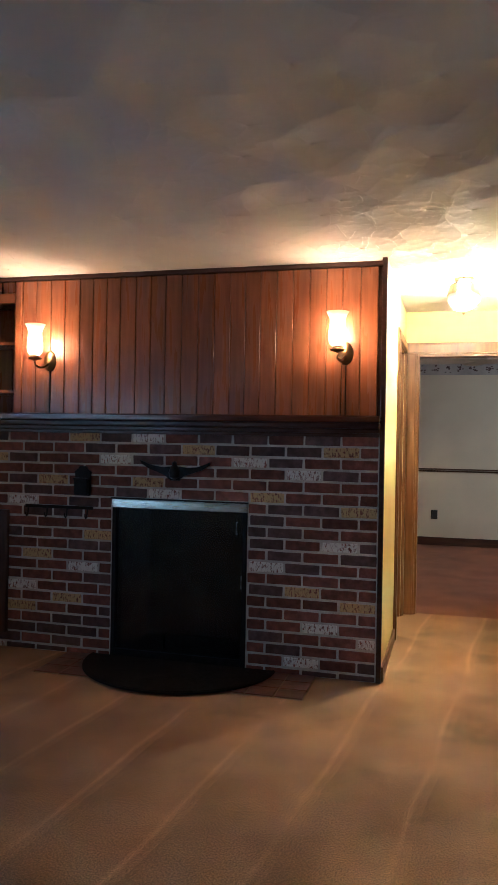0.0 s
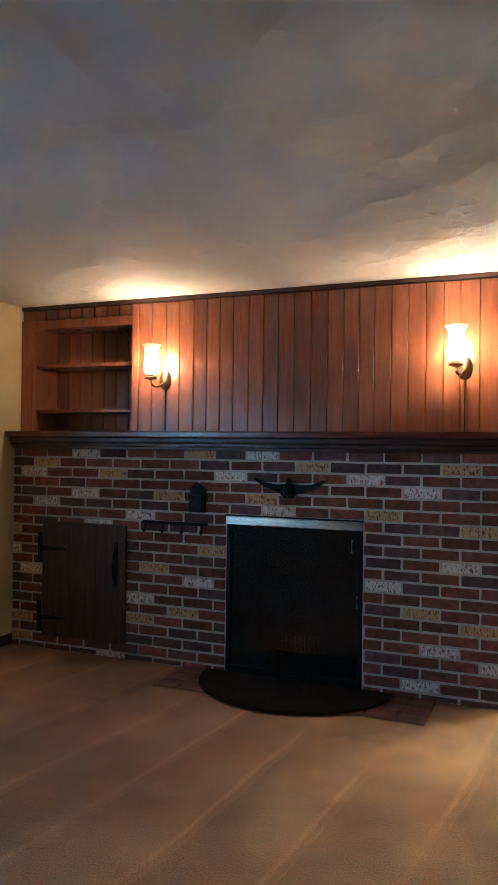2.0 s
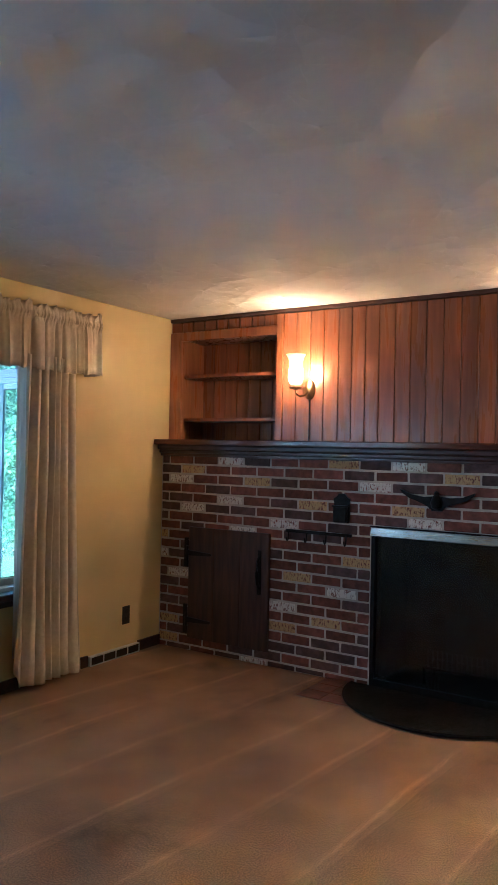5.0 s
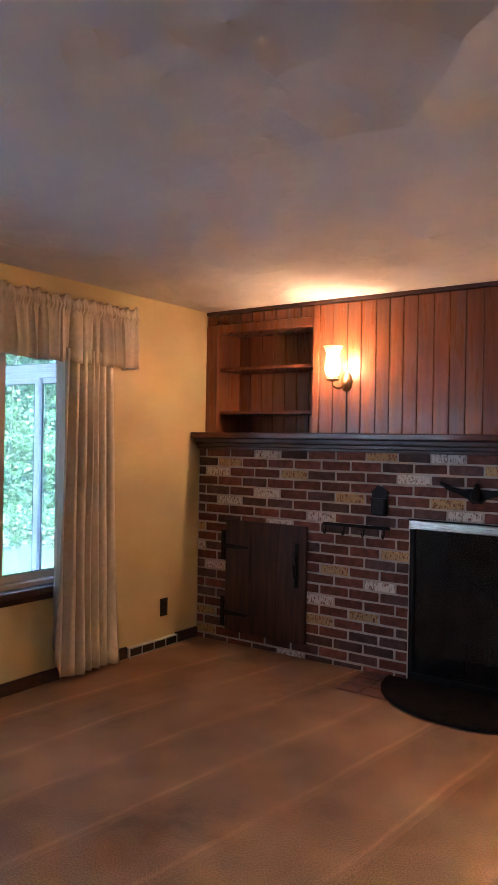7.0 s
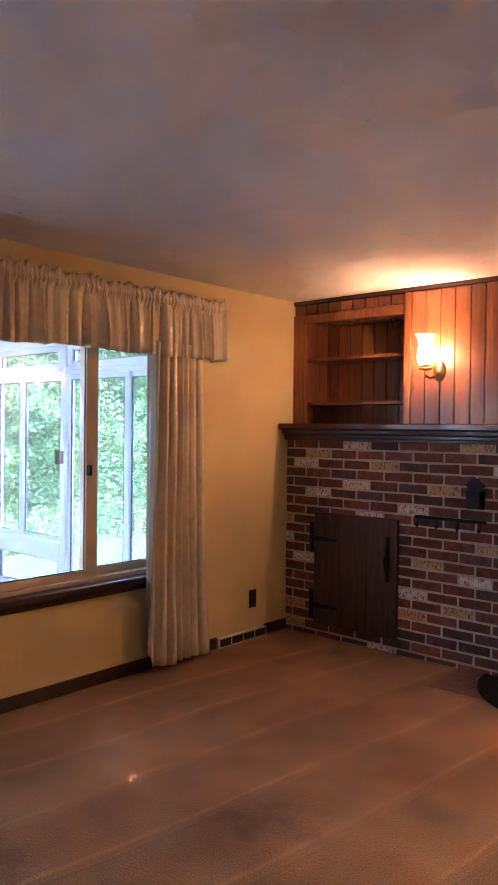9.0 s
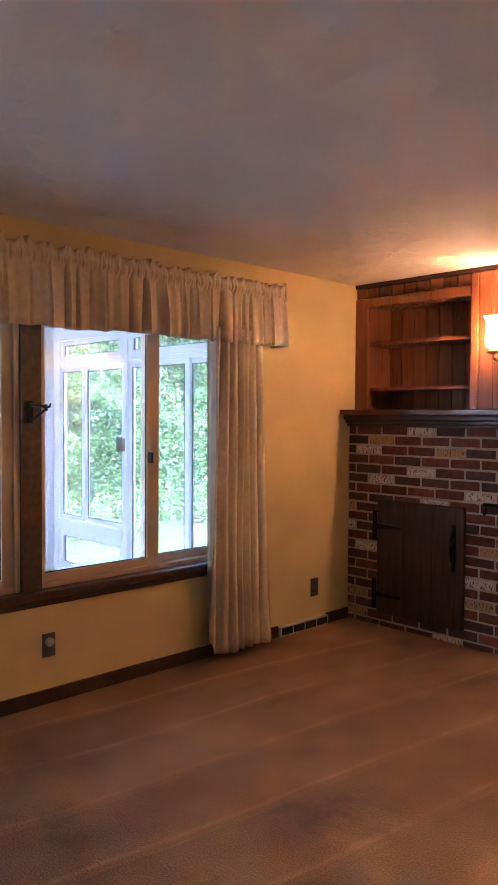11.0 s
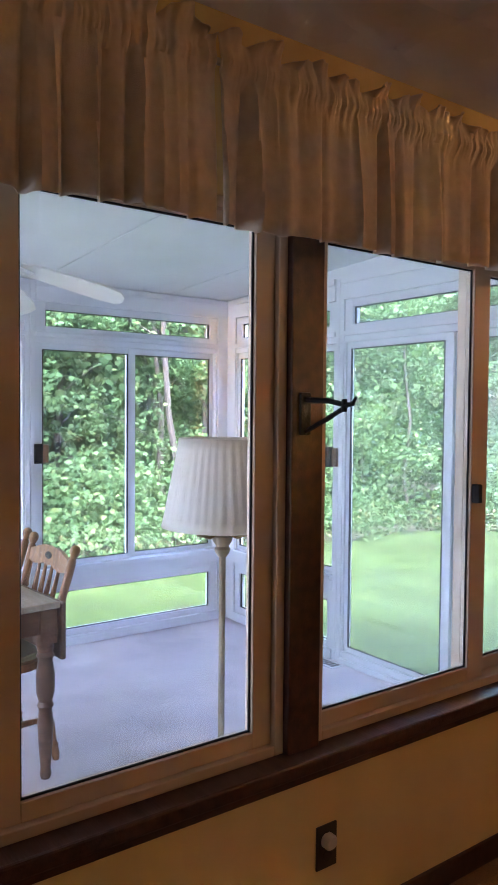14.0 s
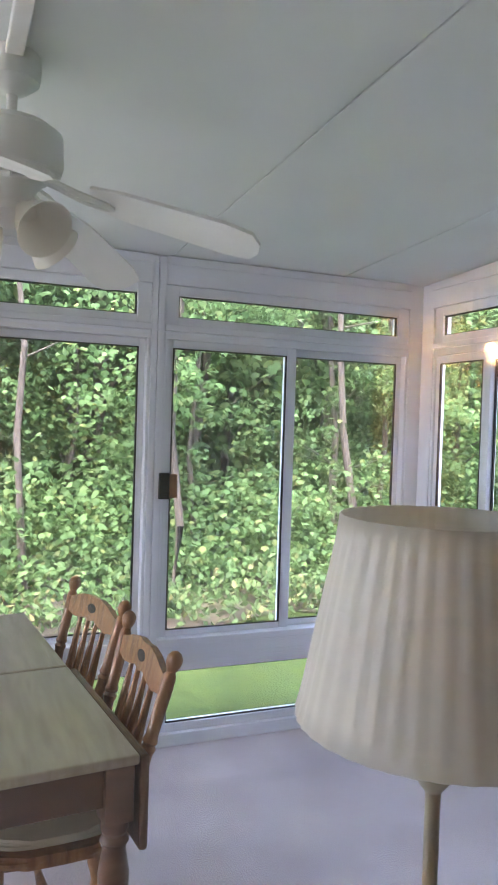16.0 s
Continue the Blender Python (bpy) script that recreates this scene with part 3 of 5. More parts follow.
# hearth
hearth = structure("hearth", boxes((-2.305, -0.723, 3.775, YB + 0.002, -0.02, 0.004)), GROUT, "hearth of dark red square tiles set in tan grout")
ORIGIN[hearth] = Vector((0, 0, 0))
rug = bmesh.new()
prism(rug, [(-1.545 + 0.585 * math.cos(a), 4.165 - 0.555 * math.sin(a)) for a in [math.pi * k / 48 for k in range(49)]], 0.010, 0.022)
bmesh.ops.bevel(rug, geom=[e for e in rug.edges if abs(e.verts[0].co.z - e.verts[1].co.z) < 1e-5], offset=0.004, segments=2, affect="EDGES")
tagged(part("hearth_rug", rug, MATBLACK), "black half-round hearth rug on the tiles", "rug")
edge = [(-1.545 + 0.575 * math.cos(math.pi * k / 48), 4.165 - 0.545 * math.sin(math.pi * k / 48), 0.022) for k in range(49)]
rb = bpy.data.objects["hearth_rug"]
ORIGIN[rb] = Vector((0, 0, 0))
part("binding", tube(bmesh.new(), edge, 0.005, 6), MATBLACK, rb)

# mantel
mt = thing("mantel_shelf", (-2.04, YB, 1.385), "dark red stained wooden mantel shelf with stepped moulding", "mantel", kind="structure")
part("board", boxes((XW + 0.001, XR + 0.008, 4.085, YP + 0.02, 1.470, 1.508), bevel=0.006), MANTEL, mt)
part("moulding", boxes((XW + 0.001, XR + 0.004, 4.125, YP + 0.02, 1.436, 1.470), bevel=0.008), DARKWOOD, mt)
part("moulding", boxes((XW + 0.001, XR + 0.002, 4.148, YP + 0.02, 1.410, 1.436), bevel=0.006), DARKWOOD, mt)
part("moulding", boxes((XW + 0.001, XR - 0.002, 4.166, YP + 0.02, 1.388, 1.410), bevel=0.004), DARKWOOD, mt)

# niche frame and shelves
ni = thing("bookcase_niche", (-3.2, YP, 1.508), "recessed red stained bookcase with two shelves", "bookcase", kind="structure")
part("side_panel", boxes((NX0 - 0.015, NX0, YP + 0.012, YP + 0.310, 1.508, NZ1)), PANEL, ni)
part("side_panel", boxes((NX1, NX1 + 0.015, YP + 0.012, YP + 0.310, 1.508, NZ1)), PANEL, ni)
part("top_panel", boxes((NX0, NX1, YP + 0.012, YP + 0.310, NZ1, NZ1 + 0.015)), PANEL, ni)
part("stile", boxes((XW + 0.002, NX0 + 0.012, YP - 0.012, YP + 0.012, 1.508, NZ1 + 0.055), bevel=0.004), PANEL, ni)
part("stile", boxes((NX1 - 0.006, NX1 + 0.045, YP - 0.012, YP + 0.012, 1.508, CEIL - 0.03), bevel=0.004), PANEL, ni)
part("head_rail", boxes((NX0 + 0.012, NX1 - 0.006, YP - 0.016, YP + 0.012, NZ1 - 0.01, NZ1 + 0.055), bevel=0.006), PANEL, ni)
for z in (1.645, 1.965):
    bm = bmesh.new()
    n = 16
    front = [(NX0 + (NX1 - NX0) * k / n, YP + 0.045 - 0.03 * math.sin(math.pi * k / n)) for k in range(n + 1)]
    prism(bm, front + [(NX1, YP + 0.285), (NX0, YP + 0.285)], z, z + 0.022)
    part("shelf", bm, PANEL, ni)
for k in range(8):
    w = (NX1 - NX0) / 8
    part("back_plank", boxes((NX0 + k * w + 0.002, NX0 + (k + 1) * w - 0.002, YP + 0.285, YP + 0.308, 1.509, NZ1 - 0.001), bevel=0.003), PANEL, ni)
p = thing("wall_outlet", (-2.83, YP + 0.285, 1.56), "small black outlet plate at the back of the niche", "outlet")
part("plate", boxes((-2.875, -2.795, YP + 0.276, YP + 0.284, 1.52, 1.60), bevel=0.002), PLATE, p)
part("socket", boxes((-2.862, -2.845, YP + 0.272, YP + 0.278, 1.54, 1.58), bevel=0.002), GASKET, p)
structure("trim_ceiling", boxes((XW, XR + 0.02, YP - 0.014, YP + 0.012, CEIL - 0.028, CEIL - 0.001), bevel=0.004), DARKWOOD, "dark trim between panelling and ceiling")

# ash door in the brick
ad = thing("cleanout_door", (-3.08, YB, 0.09), "dark knotty board door with iron strap hinges in the brick wall", "cupboard door")
for x0, x1 in ((-3.415, -3.195), (-3.193, -2.975), (-2.973, -2.745)):
    part("board", boxes((x0, x1, YB - 0.024, YB + 0.004, 0.095, 0.885), bevel=0.005), ASHWOOD, ad)
for z in (0.225, 0.70):
    h = part("hinge_plate", boxes((-3.465, -3.43, YB - 0.012, YB, z - 0.105, z + 0.105), bevel=0.004), BLACKIRON, ad, "black iron hinge plate")
    bm = bmesh.new()
    prism(bm, [(-3.43, -0.02), (-3.22, -0.009), (-3.205, 0.0), (-3.22, 0.009), (-3.43, 0.02)], 0, 0.008, Matrix.Translation((0, YB - 0.024, z)) @ Matrix.Rotation(radians(90), 4, "X"))
    part("strap", bm, BLACKIRON, h, "black iron strap")
    part("pin", rod(bmesh.new(), (-3.425, YB - 0.026, z - 0.05), (-3.425, YB - 0.026, z + 0.05), [(0.009, 0), (0.009, 1)]), BLACKIRON, h)
part("handle", tube(bmesh.new(), [(-2.815, YB - 0.024, 0.73), (-2.815, YB - 0.055, 0.69), (-2.815, YB - 0.06, 0.62), (-2.815, YB - 0.055, 0.56), (-2.815, YB - 0.024, 0.51)], [0.012, 0.010, 0.012, 0.010, 0.012], 10), BLACKIRON, ad, "black iron handle", True)
part("latch", boxes((-2.83, -2.80, YB - 0.03, YB - 0.022, 0.47, 0.77), bevel=0.004), BLACKIRON, ad, "black iron back plate")

# iron match holder, hook rail and eagle
mh = thing("match_holder", (-2.222, YB, 0.995), "black cast iron match holder on the brick wall", "match holder")
bm = bmesh.new()
out = [(-0.05, 0), (0.05, 0), (0.056, 0.03), (0.052, 0.13), (0.058, 0.15), (0.035, 0.165), (0.02, 0.185), (-0.02, 0.185), (-0.035, 0.165), (-0.058, 0.15), (-0.052, 0.13), (-0.056, 0.03)]
prism(bm, out, 0, 0.012, Matrix.Translation((-2.222, YB, 0.995)) @ Matrix.Rotation(radians(90), 4, "X"))
part("back_plate", bm, BLACKIRON, mh)
part("pocket", boxes((-2.268, -2.176, YB - 0.045, YB - 0.012, 1.0, 1.10), bevel=0.008), BLACKIRON, mh)
part("lip", boxes((-2.272, -2.172, YB - 0.05, YB - 0.010, 1.096, 1.106), bevel=0.003), BLACKIRON, mh)
hr = thing("hook_rail", (-2.385, YB, 0.92), "black iron rail with four hooks on the brick wall", "hook rail")
part("bar", boxes((-2.625, -2.150, YB - 0.014, YB, 0.908, 0.928), bevel=0.003), BLACKIRON, hr)
for x in (-2.600, -2.465, -2.325, -2.185):
    part("hook", tube(bmesh.new(), [(x, YB - 0.014, 0.918), (x, YB - 0.018, 0.88), (x, YB - 0.022, 0.862), (x, YB - 0.034, 0.855), (x, YB - 0.044, 0.866), (x, YB - 0.046, 0.884)], 0.005, 8), BLACKIRON, hr, "", True)
eg = bmesh.new()
wing = [(0.0, 0.055), (0.03, 0.075), (0.08, 0.07), (0.15, 0.075), (0.225, 0.105), (0.215, 0.085), (0.17, 0.055), (0.11, 0.035), (0.06, 0.02), (0.035, 0.0), (0.0, 0.0)]
M90 = Matrix.Rotation(radians(90), 4, "X")
prism(eg, wing, 0.006, 0.024, Matrix.Translation((-1.607, YB, 1.118)) @ M90)
prism(eg, [(-x, z + 0.006 * (x > 0.1)) for x, z in wing[::-1]], 0.006, 0.024, Matrix.Translation((-1.607, YB, 1.118)) @ M90)
lathe(eg, [(0.004, -0.005), (0.03, 0.01), (0.036, 0.04), (0.026, 0.07), (0.014, 0.085), (0.016, 0.098), (0.004, 0.108)], (-1.607, YB - 0.022, 1.118), 12)
box(eg, -1.64, -1.574, YB - 0.02, YB, 1.108, 1.124, 0.004)
tagged(part("eagle_plaque", eg, BLACKIRON, smooth=True), "black cast iron eagle with spread wings on the brick", "wall ornament")


# sconces
def sconce(x, drop):
    s = thing("wall_sconce", (x, YP, 1.87), "antique brass wall sconce with a lit frosted glass shade", "wall lamp", "sconces over the mantel")
    y = 4.13
    plate = lathe(bmesh.new(), [(0.052, 0), (0.050, 0.008), (0.036, 0.016), (0.016, 0.024)], (0, 0, 0), 24, Matrix.Translation((x + 0.03, YP, 1.885)) @ Matrix.Rotation(radians(90), 4, "X") @ Matrix.Diagonal((0.85, 1.3, 1, 1)))
    part("back_plate", plate, BRASS, s, "", True)
    part("arm", tube(bmesh.new(), [(x + 0.03, YP - 0.01, 1.875), (x + 0.02, YP - 0.05, 1.845), (x + 0.008, YP - 0.09, 1.835), (x, y, 1.85), (x, y, 1.885)], 0.007, 10), BRASS, s, "", True)
    part("cup", lathe(bmesh.new(), [(0.008, 1.875), (0.04, 1.885), (0.043, 1.893), (0.028, 1.90), (0.024, 1.925)], (x, y, 0), 20), BRASS, s, "", True)
    bm = bmesh.new()
    prof = [(0.026, 1.905), (0.042, 1.925), (0.049, 1.955), (0.047, 1.99), (0.041, 2.03), (0.042, 2.06), (0.052, 2.085), (0.066, 2.105)]
    rings = [[bm.verts.new((x + r * math.cos(2 * math.pi * k / 28), y + r * math.sin(2 * math.pi * k / 28), z)) for k in range(28)] for r, z in prof]
    for a, b in zip(rings, rings[1:]):
        for k in range(28):
            bm.faces.new((a[k], a[(k + 1) % 28], b[(k + 1) % 28], b[k]))
    part("shade", bm, FROSTED, s, "frosted glass tulip shade", True)
    part("bulb", lathe(bmesh.new(), [(0.008, 1.925), (0.012, 1.94), (0.018, 1.96), (0.014, 1.985), (0.003, 1.998)], (x, y, 0), 14), BULB, s, "lit candle bulb", True)
    part("cord", boxes((x + 0.03, x + 0.035, YP - 0.004, YP, 1.508 + drop, 1.84)), BLACKIRON, s, "dark cord cover")
    s.location.z -= drop


for sx, sy in SCONCES:
    sconce(sx, 0.035 if sx < -2 else 0.01)

# hall ceiling light
hl = thing("hall_light", (0.067, 4.82, 2.405), "lit clear glass globe ceiling light in brass", "ceiling light")
part("canopy", lathe(bmesh.new(), [(0.065, 2.404), (0.062, 2.390), (0.03, 2.380), (0.012, 2.365)], (0.067, 4.82, 0), 24), BRASS, hl, "", True)
for k in range(3):
    a = 2 * math.pi * k / 3 + 0.5
    part("arm", tube(bmesh.new(), [(0.067 + 0.02 * math.cos(a), 4.82 + 0.02 * math.sin(a), 2.385), (0.067 + 0.085 * math.cos(a), 4.82 + 0.085 * math.sin(a), 2.370)], 0.006), BRASS, hl, "", True)
gb = part("globe", lathe(bmesh.new(), [(0.088, 2.365), (0.10, 2.325), (0.105, 2.285), (0.09, 2.235), (0.05, 2.202), (0.006, 2.193)], (0.067, 4.82, 0), 28), GLASS, hl, "clear glass bowl", True)
gb.visible_shadow = False
part("finial", lathe(bmesh.new(), [(0.012, 2.193), (0.01, 2.183), (0.003, 2.173)], (0.067, 4.82, 0), 12), BRASS, hl, "", True)
part("bulb", lathe(bmesh.new(), [(0.012, 2.365), (0.014, 2.340), (0.03, 2.310), (0.02, 2.283), (0.003, 2.277)], (0.067, 4.82, 0), 16), HALLBULB, hl, "lit bulb", True)

# far room: chair rail, border, outlet
structure("trim_chair_rail", boxes((-1.6, 2.6, FY - 0.02, FY, 0.985, 1.005), (-1.6, 2.6, FY - 0.014, FY, 1.012, 1.03), bevel=0.004), DARKWOOD, "dark double chair rail of the far room")
bd = structure("trim_border", boxes((-1.6, 2.6, FY - 0.004, FY, 2.28, CEIL + 0.019)), BORDER, "blue grey wallpaper border with dark flowers")
ORIGIN[bd] = Vector((0, 0, 0))
for k in range(14):
    bm = bmesh.new()
    for j in range(9):
        a, r = random.uniform(0, 6.28), random.uniform(0.01, 0.055)
        cx, cz, s = -0.9 + k * 0.17 + 1.3 * r * math.cos(a), 2.36 + r * math.sin(a), random.uniform(0.008, 0.018)
        prism(bm, [(cx + s * math.cos(q * 1.05), cz + 0.7 * s * math.sin(q * 1.05)) for q in range(6)], 0, 0.002, Matrix.Translation((0, FY - 0.0042 - 0.0002 * j, 0)) @ M90)
    part("flower", bm, BORDERLEAF, bd)
p = thing("wall_outlet", (-0.2, FY, 0.41), "dark outlet plate on the off-white wall", "outlet")
part("plate", boxes((-0.235, -0.15, FY - 0.008, FY, 0.35, 0.47), bevel=0.002), PLATE, p)
part("socket", boxes((-0.215, -0.17, FY - 0.012, FY - 0.007, 0.38, 0.44), bevel=0.002), GASKET, p)
fb2 = thing("ceiling_fan", (0.25, 8.3, 2.3), "white ceiling fan in the far room", "ceiling fan")
part("canopy", lathe(bmesh.new(), [(0.06, 2.459), (0.05, 2.42), (0.015, 2.40), (0.015, 2.34)], (0.45, 8.2, 0), 16), FANWHITE, fb2, "", True)
part("motor", lathe(bmesh.new(), [(0.05, 2.35), (0.11, 2.33), (0.11, 2.26), (0.05, 2.23)], (0.45, 8.2, 0), 20), FANWHITE, fb2, "", True)
for k in range(5):
    a = radians(72 * k + 190)
    bl = part("blade", boxes((0.12, 0.60, -0.065, 0.065, 0, 0.008), bevel=0.003), FANWHITE)
    bl.parent = fb2
    bl.matrix_local = pose(0.2, -0.1, -0.05, 0, 0, math.degrees(a)) @ pose(0, 0, 0, 8, 0, 0)

# ---- wide window of the living room ----
structure("window_sill", boxes((XW - 0.06, -3.632, WY0 - 0.08, WY1 + 0.08, 0.545, 0.585), bevel=0.006), DARKWOOD, "dark stained wooden window stool")
structure("trim_apron", boxes((XW, XW + 0.016, WY0 - 0.05, WY1 + 0.05, 0.500, 0.545), bevel=0.003), DARKWOOD, "dark stained apron under the window stool")
for y0, y1 in ((1.650, 1.757), (0.165, 0.270)):
    structure("window_post", boxes((XW - 0.12, -3.682, y0, y1, 0.585, WZ1), bevel=0.004), DARKWOOD, "dark stained post between the windows")


def slider(name, y0, y1, m0, m1):
    """A two-light sliding window: outer frame, two sashes with panes, a latch on the meeting stile."""
    w = thing(name, (XW - 0.05, y0, 0.585), "cream vinyl sliding window with two clear panes", "window", kind="structure")
    xi, xo = XW - 0.008, XW - 0.115
    part("frame", boxes((xo, xi, y0, y0 + 0.028, 0.585, WZ1), (xo, xi, y1 - 0.028, y1, 0.585, WZ1),
                        (xo, xi, y0 + 0.028, y1 - 0.028, 0.585, 0.612), (xo, xi, y0 + 0.028, y1 - 0.028, WZ1 - 0.028, WZ1), bevel=0.003), VINYL, w)
    for k, (a, b) in enumerate(((y0 + 0.028, m1 - 0.004), (m0 + 0.004, y1 - 0.028))):
        x1 = xi - (0.055 if k == (y0 > 1) else 0.018)
        x0 = x1 - 0.034
        ga, gb = (a + 0.06, m0) if k == 0 else (m1, b - 0.06)
        if y0 > 1 and k == 0:
            ga = a + 0.005
        if y0 < 1 and k == 0:
            gb = m0
        s = part("sash", boxes((x0, x1, a, ga, 0.612, WZ1 - 0.028), (x0, x1, gb, b, 0.612, WZ1 - 0.028),
                               (x0, x1, ga, gb, 0.612, 0.655), (x0, x1, ga, gb, 1.930, WZ1 - 0.028), bevel=0.0025), VINYL, w)
        pn = part("pane", boxes((x0 + 0.012, x0 + 0.017, ga - 0.004, gb + 0.004, 0.651, 1.934)), HAZY if y0 > 1 else VEILED, s, "clear glass pane")
        pn.visible_shadow = False
        part("gasket", boxes((x1 - 0.014, x1 - 0.010, ga, ga + 0.005, 0.655, 1.93), (x1 - 0.014, x1 - 0.010, gb - 0.005, gb, 0.655, 1.93),
                             (x1 - 0.014, x1 - 0.010, ga + 0.005, gb - 0.005, 0.655, 0.660), (x1 - 0.014, x1 - 0.010, ga + 0.005, gb - 0.005, 1.925, 1.93)), GASKET, s)
    part("latch", boxes((xi - 0.02, xi + 0.012, m0 + 0.004, m0 + 0.022, 1.19, 1.25), bevel=0.004), BLACKIRON, w, "dark latch")
    return w


slider("window_1", 0.27, 1.650, 0.860, 0.965)
slider("window_10", -1.215, 0.165, -0.58, -0.475)
slider("window_2", 1.757, 3.130, 2.425, 2.510)

# iron bracket on the post
br = thing("plant_bracket", (-3.68, 1.69, 1.41), "black iron plant bracket on the window post", "bracket")
part("back_plate", boxes((-3.682, -3.672, 1.672, 1.708, 1.415, 1.525), bevel=0.004), BLACKIRON, br)
part("arm", tube(bmesh.new(), [(-3.674, 1.69, 1.505), (-3.60, 1.70, 1.503), (-3.545, 1.71, 1.492), (-3.527, 1.713, 1.495), (-3.518, 1.716, 1.512)], [0.008, 0.007, 0.007, 0.006, 0.003], 8), BLACKIRON, br, "", True)
part("brace", tube(bmesh.new(), [(-3.674, 1.69, 1.425), (-3.61, 1.70, 1.455), (-3.548, 1.71, 1.488)], 0.0065, 8), BLACKIRON, br, "", True)
part("knuckle", rod(bmesh.new(), (-3.552, 1.709, 1.475), (-3.552, 1.709, 1.507), [(0.007, 0), (0.008, 0.5), (0.007, 1)]), BLACKIRON, br, "", True)


# ---- curtains ----
def creases(y, seed, pitch):
    """Broad rounded folds between narrow creases."""
    v = noise.noise((y / pitch, seed, 0.0)) + 0.4 * noise.noise((y / pitch * 2.1, seed + 3.7, 0.0))
    return 1 - 2.2 * abs(v) ** 0.6


def folds(y, seed, pitch):
    return noise.noise((y / pitch, seed, 0.0)) + 0.45 * noise.noise((y / pitch * 2.3, seed + 7.1, 0.0))


def grooves(y, seed, k):
    """Flat cloth parted by narrow inward creases at uneven distances, some of them short."""
    v, q = 0.0, math.floor(y / 0.08)
    for c in range(q - 1, q + 3):
        h = noise.noise((c * 1.37, seed, 4.0))
        at = (c + 0.5 + 0.55 * noise.noise((c * 2.11, seed, 8.0))) * 0.08
        deep = (0.6 + 0.7 * h) * (1.0 if h > -0.12 else max(0.15, 1 - 1.4 * k))
        v -= deep * math.exp(-((y - at) / (0.0075 + 0.004 * k)) ** 2)
    return v


def valance(parent, y0, y1, seed):
    """Gathered cloth with a ruffled heading, a rod pocket and loose folds to its hem."""
    bm = bmesh.new()
    ny, zs = int((y1 - y0) / 0.0034), [0.0, 0.008, 0.016, 0.024, 0.032, 0.05, 0.062, 0.074, 0.086, 0.11, 0.15, 0.20, 0.25, 0.30, 0.35, 0.385]
    rows = []
    for i in range(ny + 1):
        y = y0 + (y1 - y0) * i / ny
        col = []
        hem = 0.012 * noise.noise((y * 3.1, seed + 3, 0)) + 0.008 * min(2.2, max(0.0, 3.3 - y))
        for d in zs:
            if d < 0.04:      # ruffle above the rod
                u = 1 - d / 0.04
                x = -3.550 + 0.006 * u + 0.055 * u * folds(y, seed, 0.034)
                z = 2.290 - d * 1.25 - 0.016 * u ** 3 + 0.030 * u * folds(y, seed + 20, 0.055)
            elif d < 0.09:    # pocket on the rod
                x = -3.552 + 0.010 * math.sin((d - 0.04) / 0.05 * math.pi) + 0.010 * folds(y, seed + 5, 0.016)
                z = 2.278 - d
            else:
                k = min(1, (d - 0.08) / 0.22)
                x = -3.556 + (0.012 + 0.014 * k) * creases(y + 0.02 * k * noise.noise((y * 4, seed, 1)), seed + 11, 0.11) + (0.012 + 0.026 * k) * grooves(y, seed + 31, k) + 0.012 * k
                z = 2.278 - d - (hem + 0.010 * creases(y, seed + 11, 0.11)) * k
            col.append(bm.verts.new((x, y, z)))
        rows.append(col)
    for a, b in zip(rows, rows[1:]):
        for k in range(len(zs) - 1):
            bm.faces.new((a[k], b[k], b[k + 1], a[k + 1]))
    return solid(part("panel", bm, CLOTH, parent, "", True), 0.002)


va = thing("valance", (-3.6, 1.5, 1.9), "cream gathered valance with a ruffled heading over the window", "curtain")
valance(va, 1.335, 3.385, 1.7)
valance(va, -1.45, 1.322, 5.3)
bm = bmesh.new()
for i in range(9):
    x = -3.553 - i * 0.0165
    for z in (2.262, 2.2, 2.05, 1.893):
        bm.verts.new((x, 3.372 + 0.007 * math.sin(i * 1.9 + z * 4), z))
bm.verts.ensure_lookup_table()
for i in range(8):
    for k in range(3):
        bm.faces.new([bm.verts[q] for q in (i * 4 + k, i * 4 + k + 1, (i + 1) * 4 + k + 1, (i + 1) * 4 + k)])
solid(part("return", bm, CLOTH, va, "", True), 0.002)
part("rod", tube(bmesh.new(), [(XW, 3.37, 2.215), (-3.57, 3.37, 2.215), (-3.560, 3.36, 2.215), (-3.560, -1.44, 2.215), (XW, -1.45, 2.215)], 0.008, 8), WHITEPLASTIC, va, "", True)


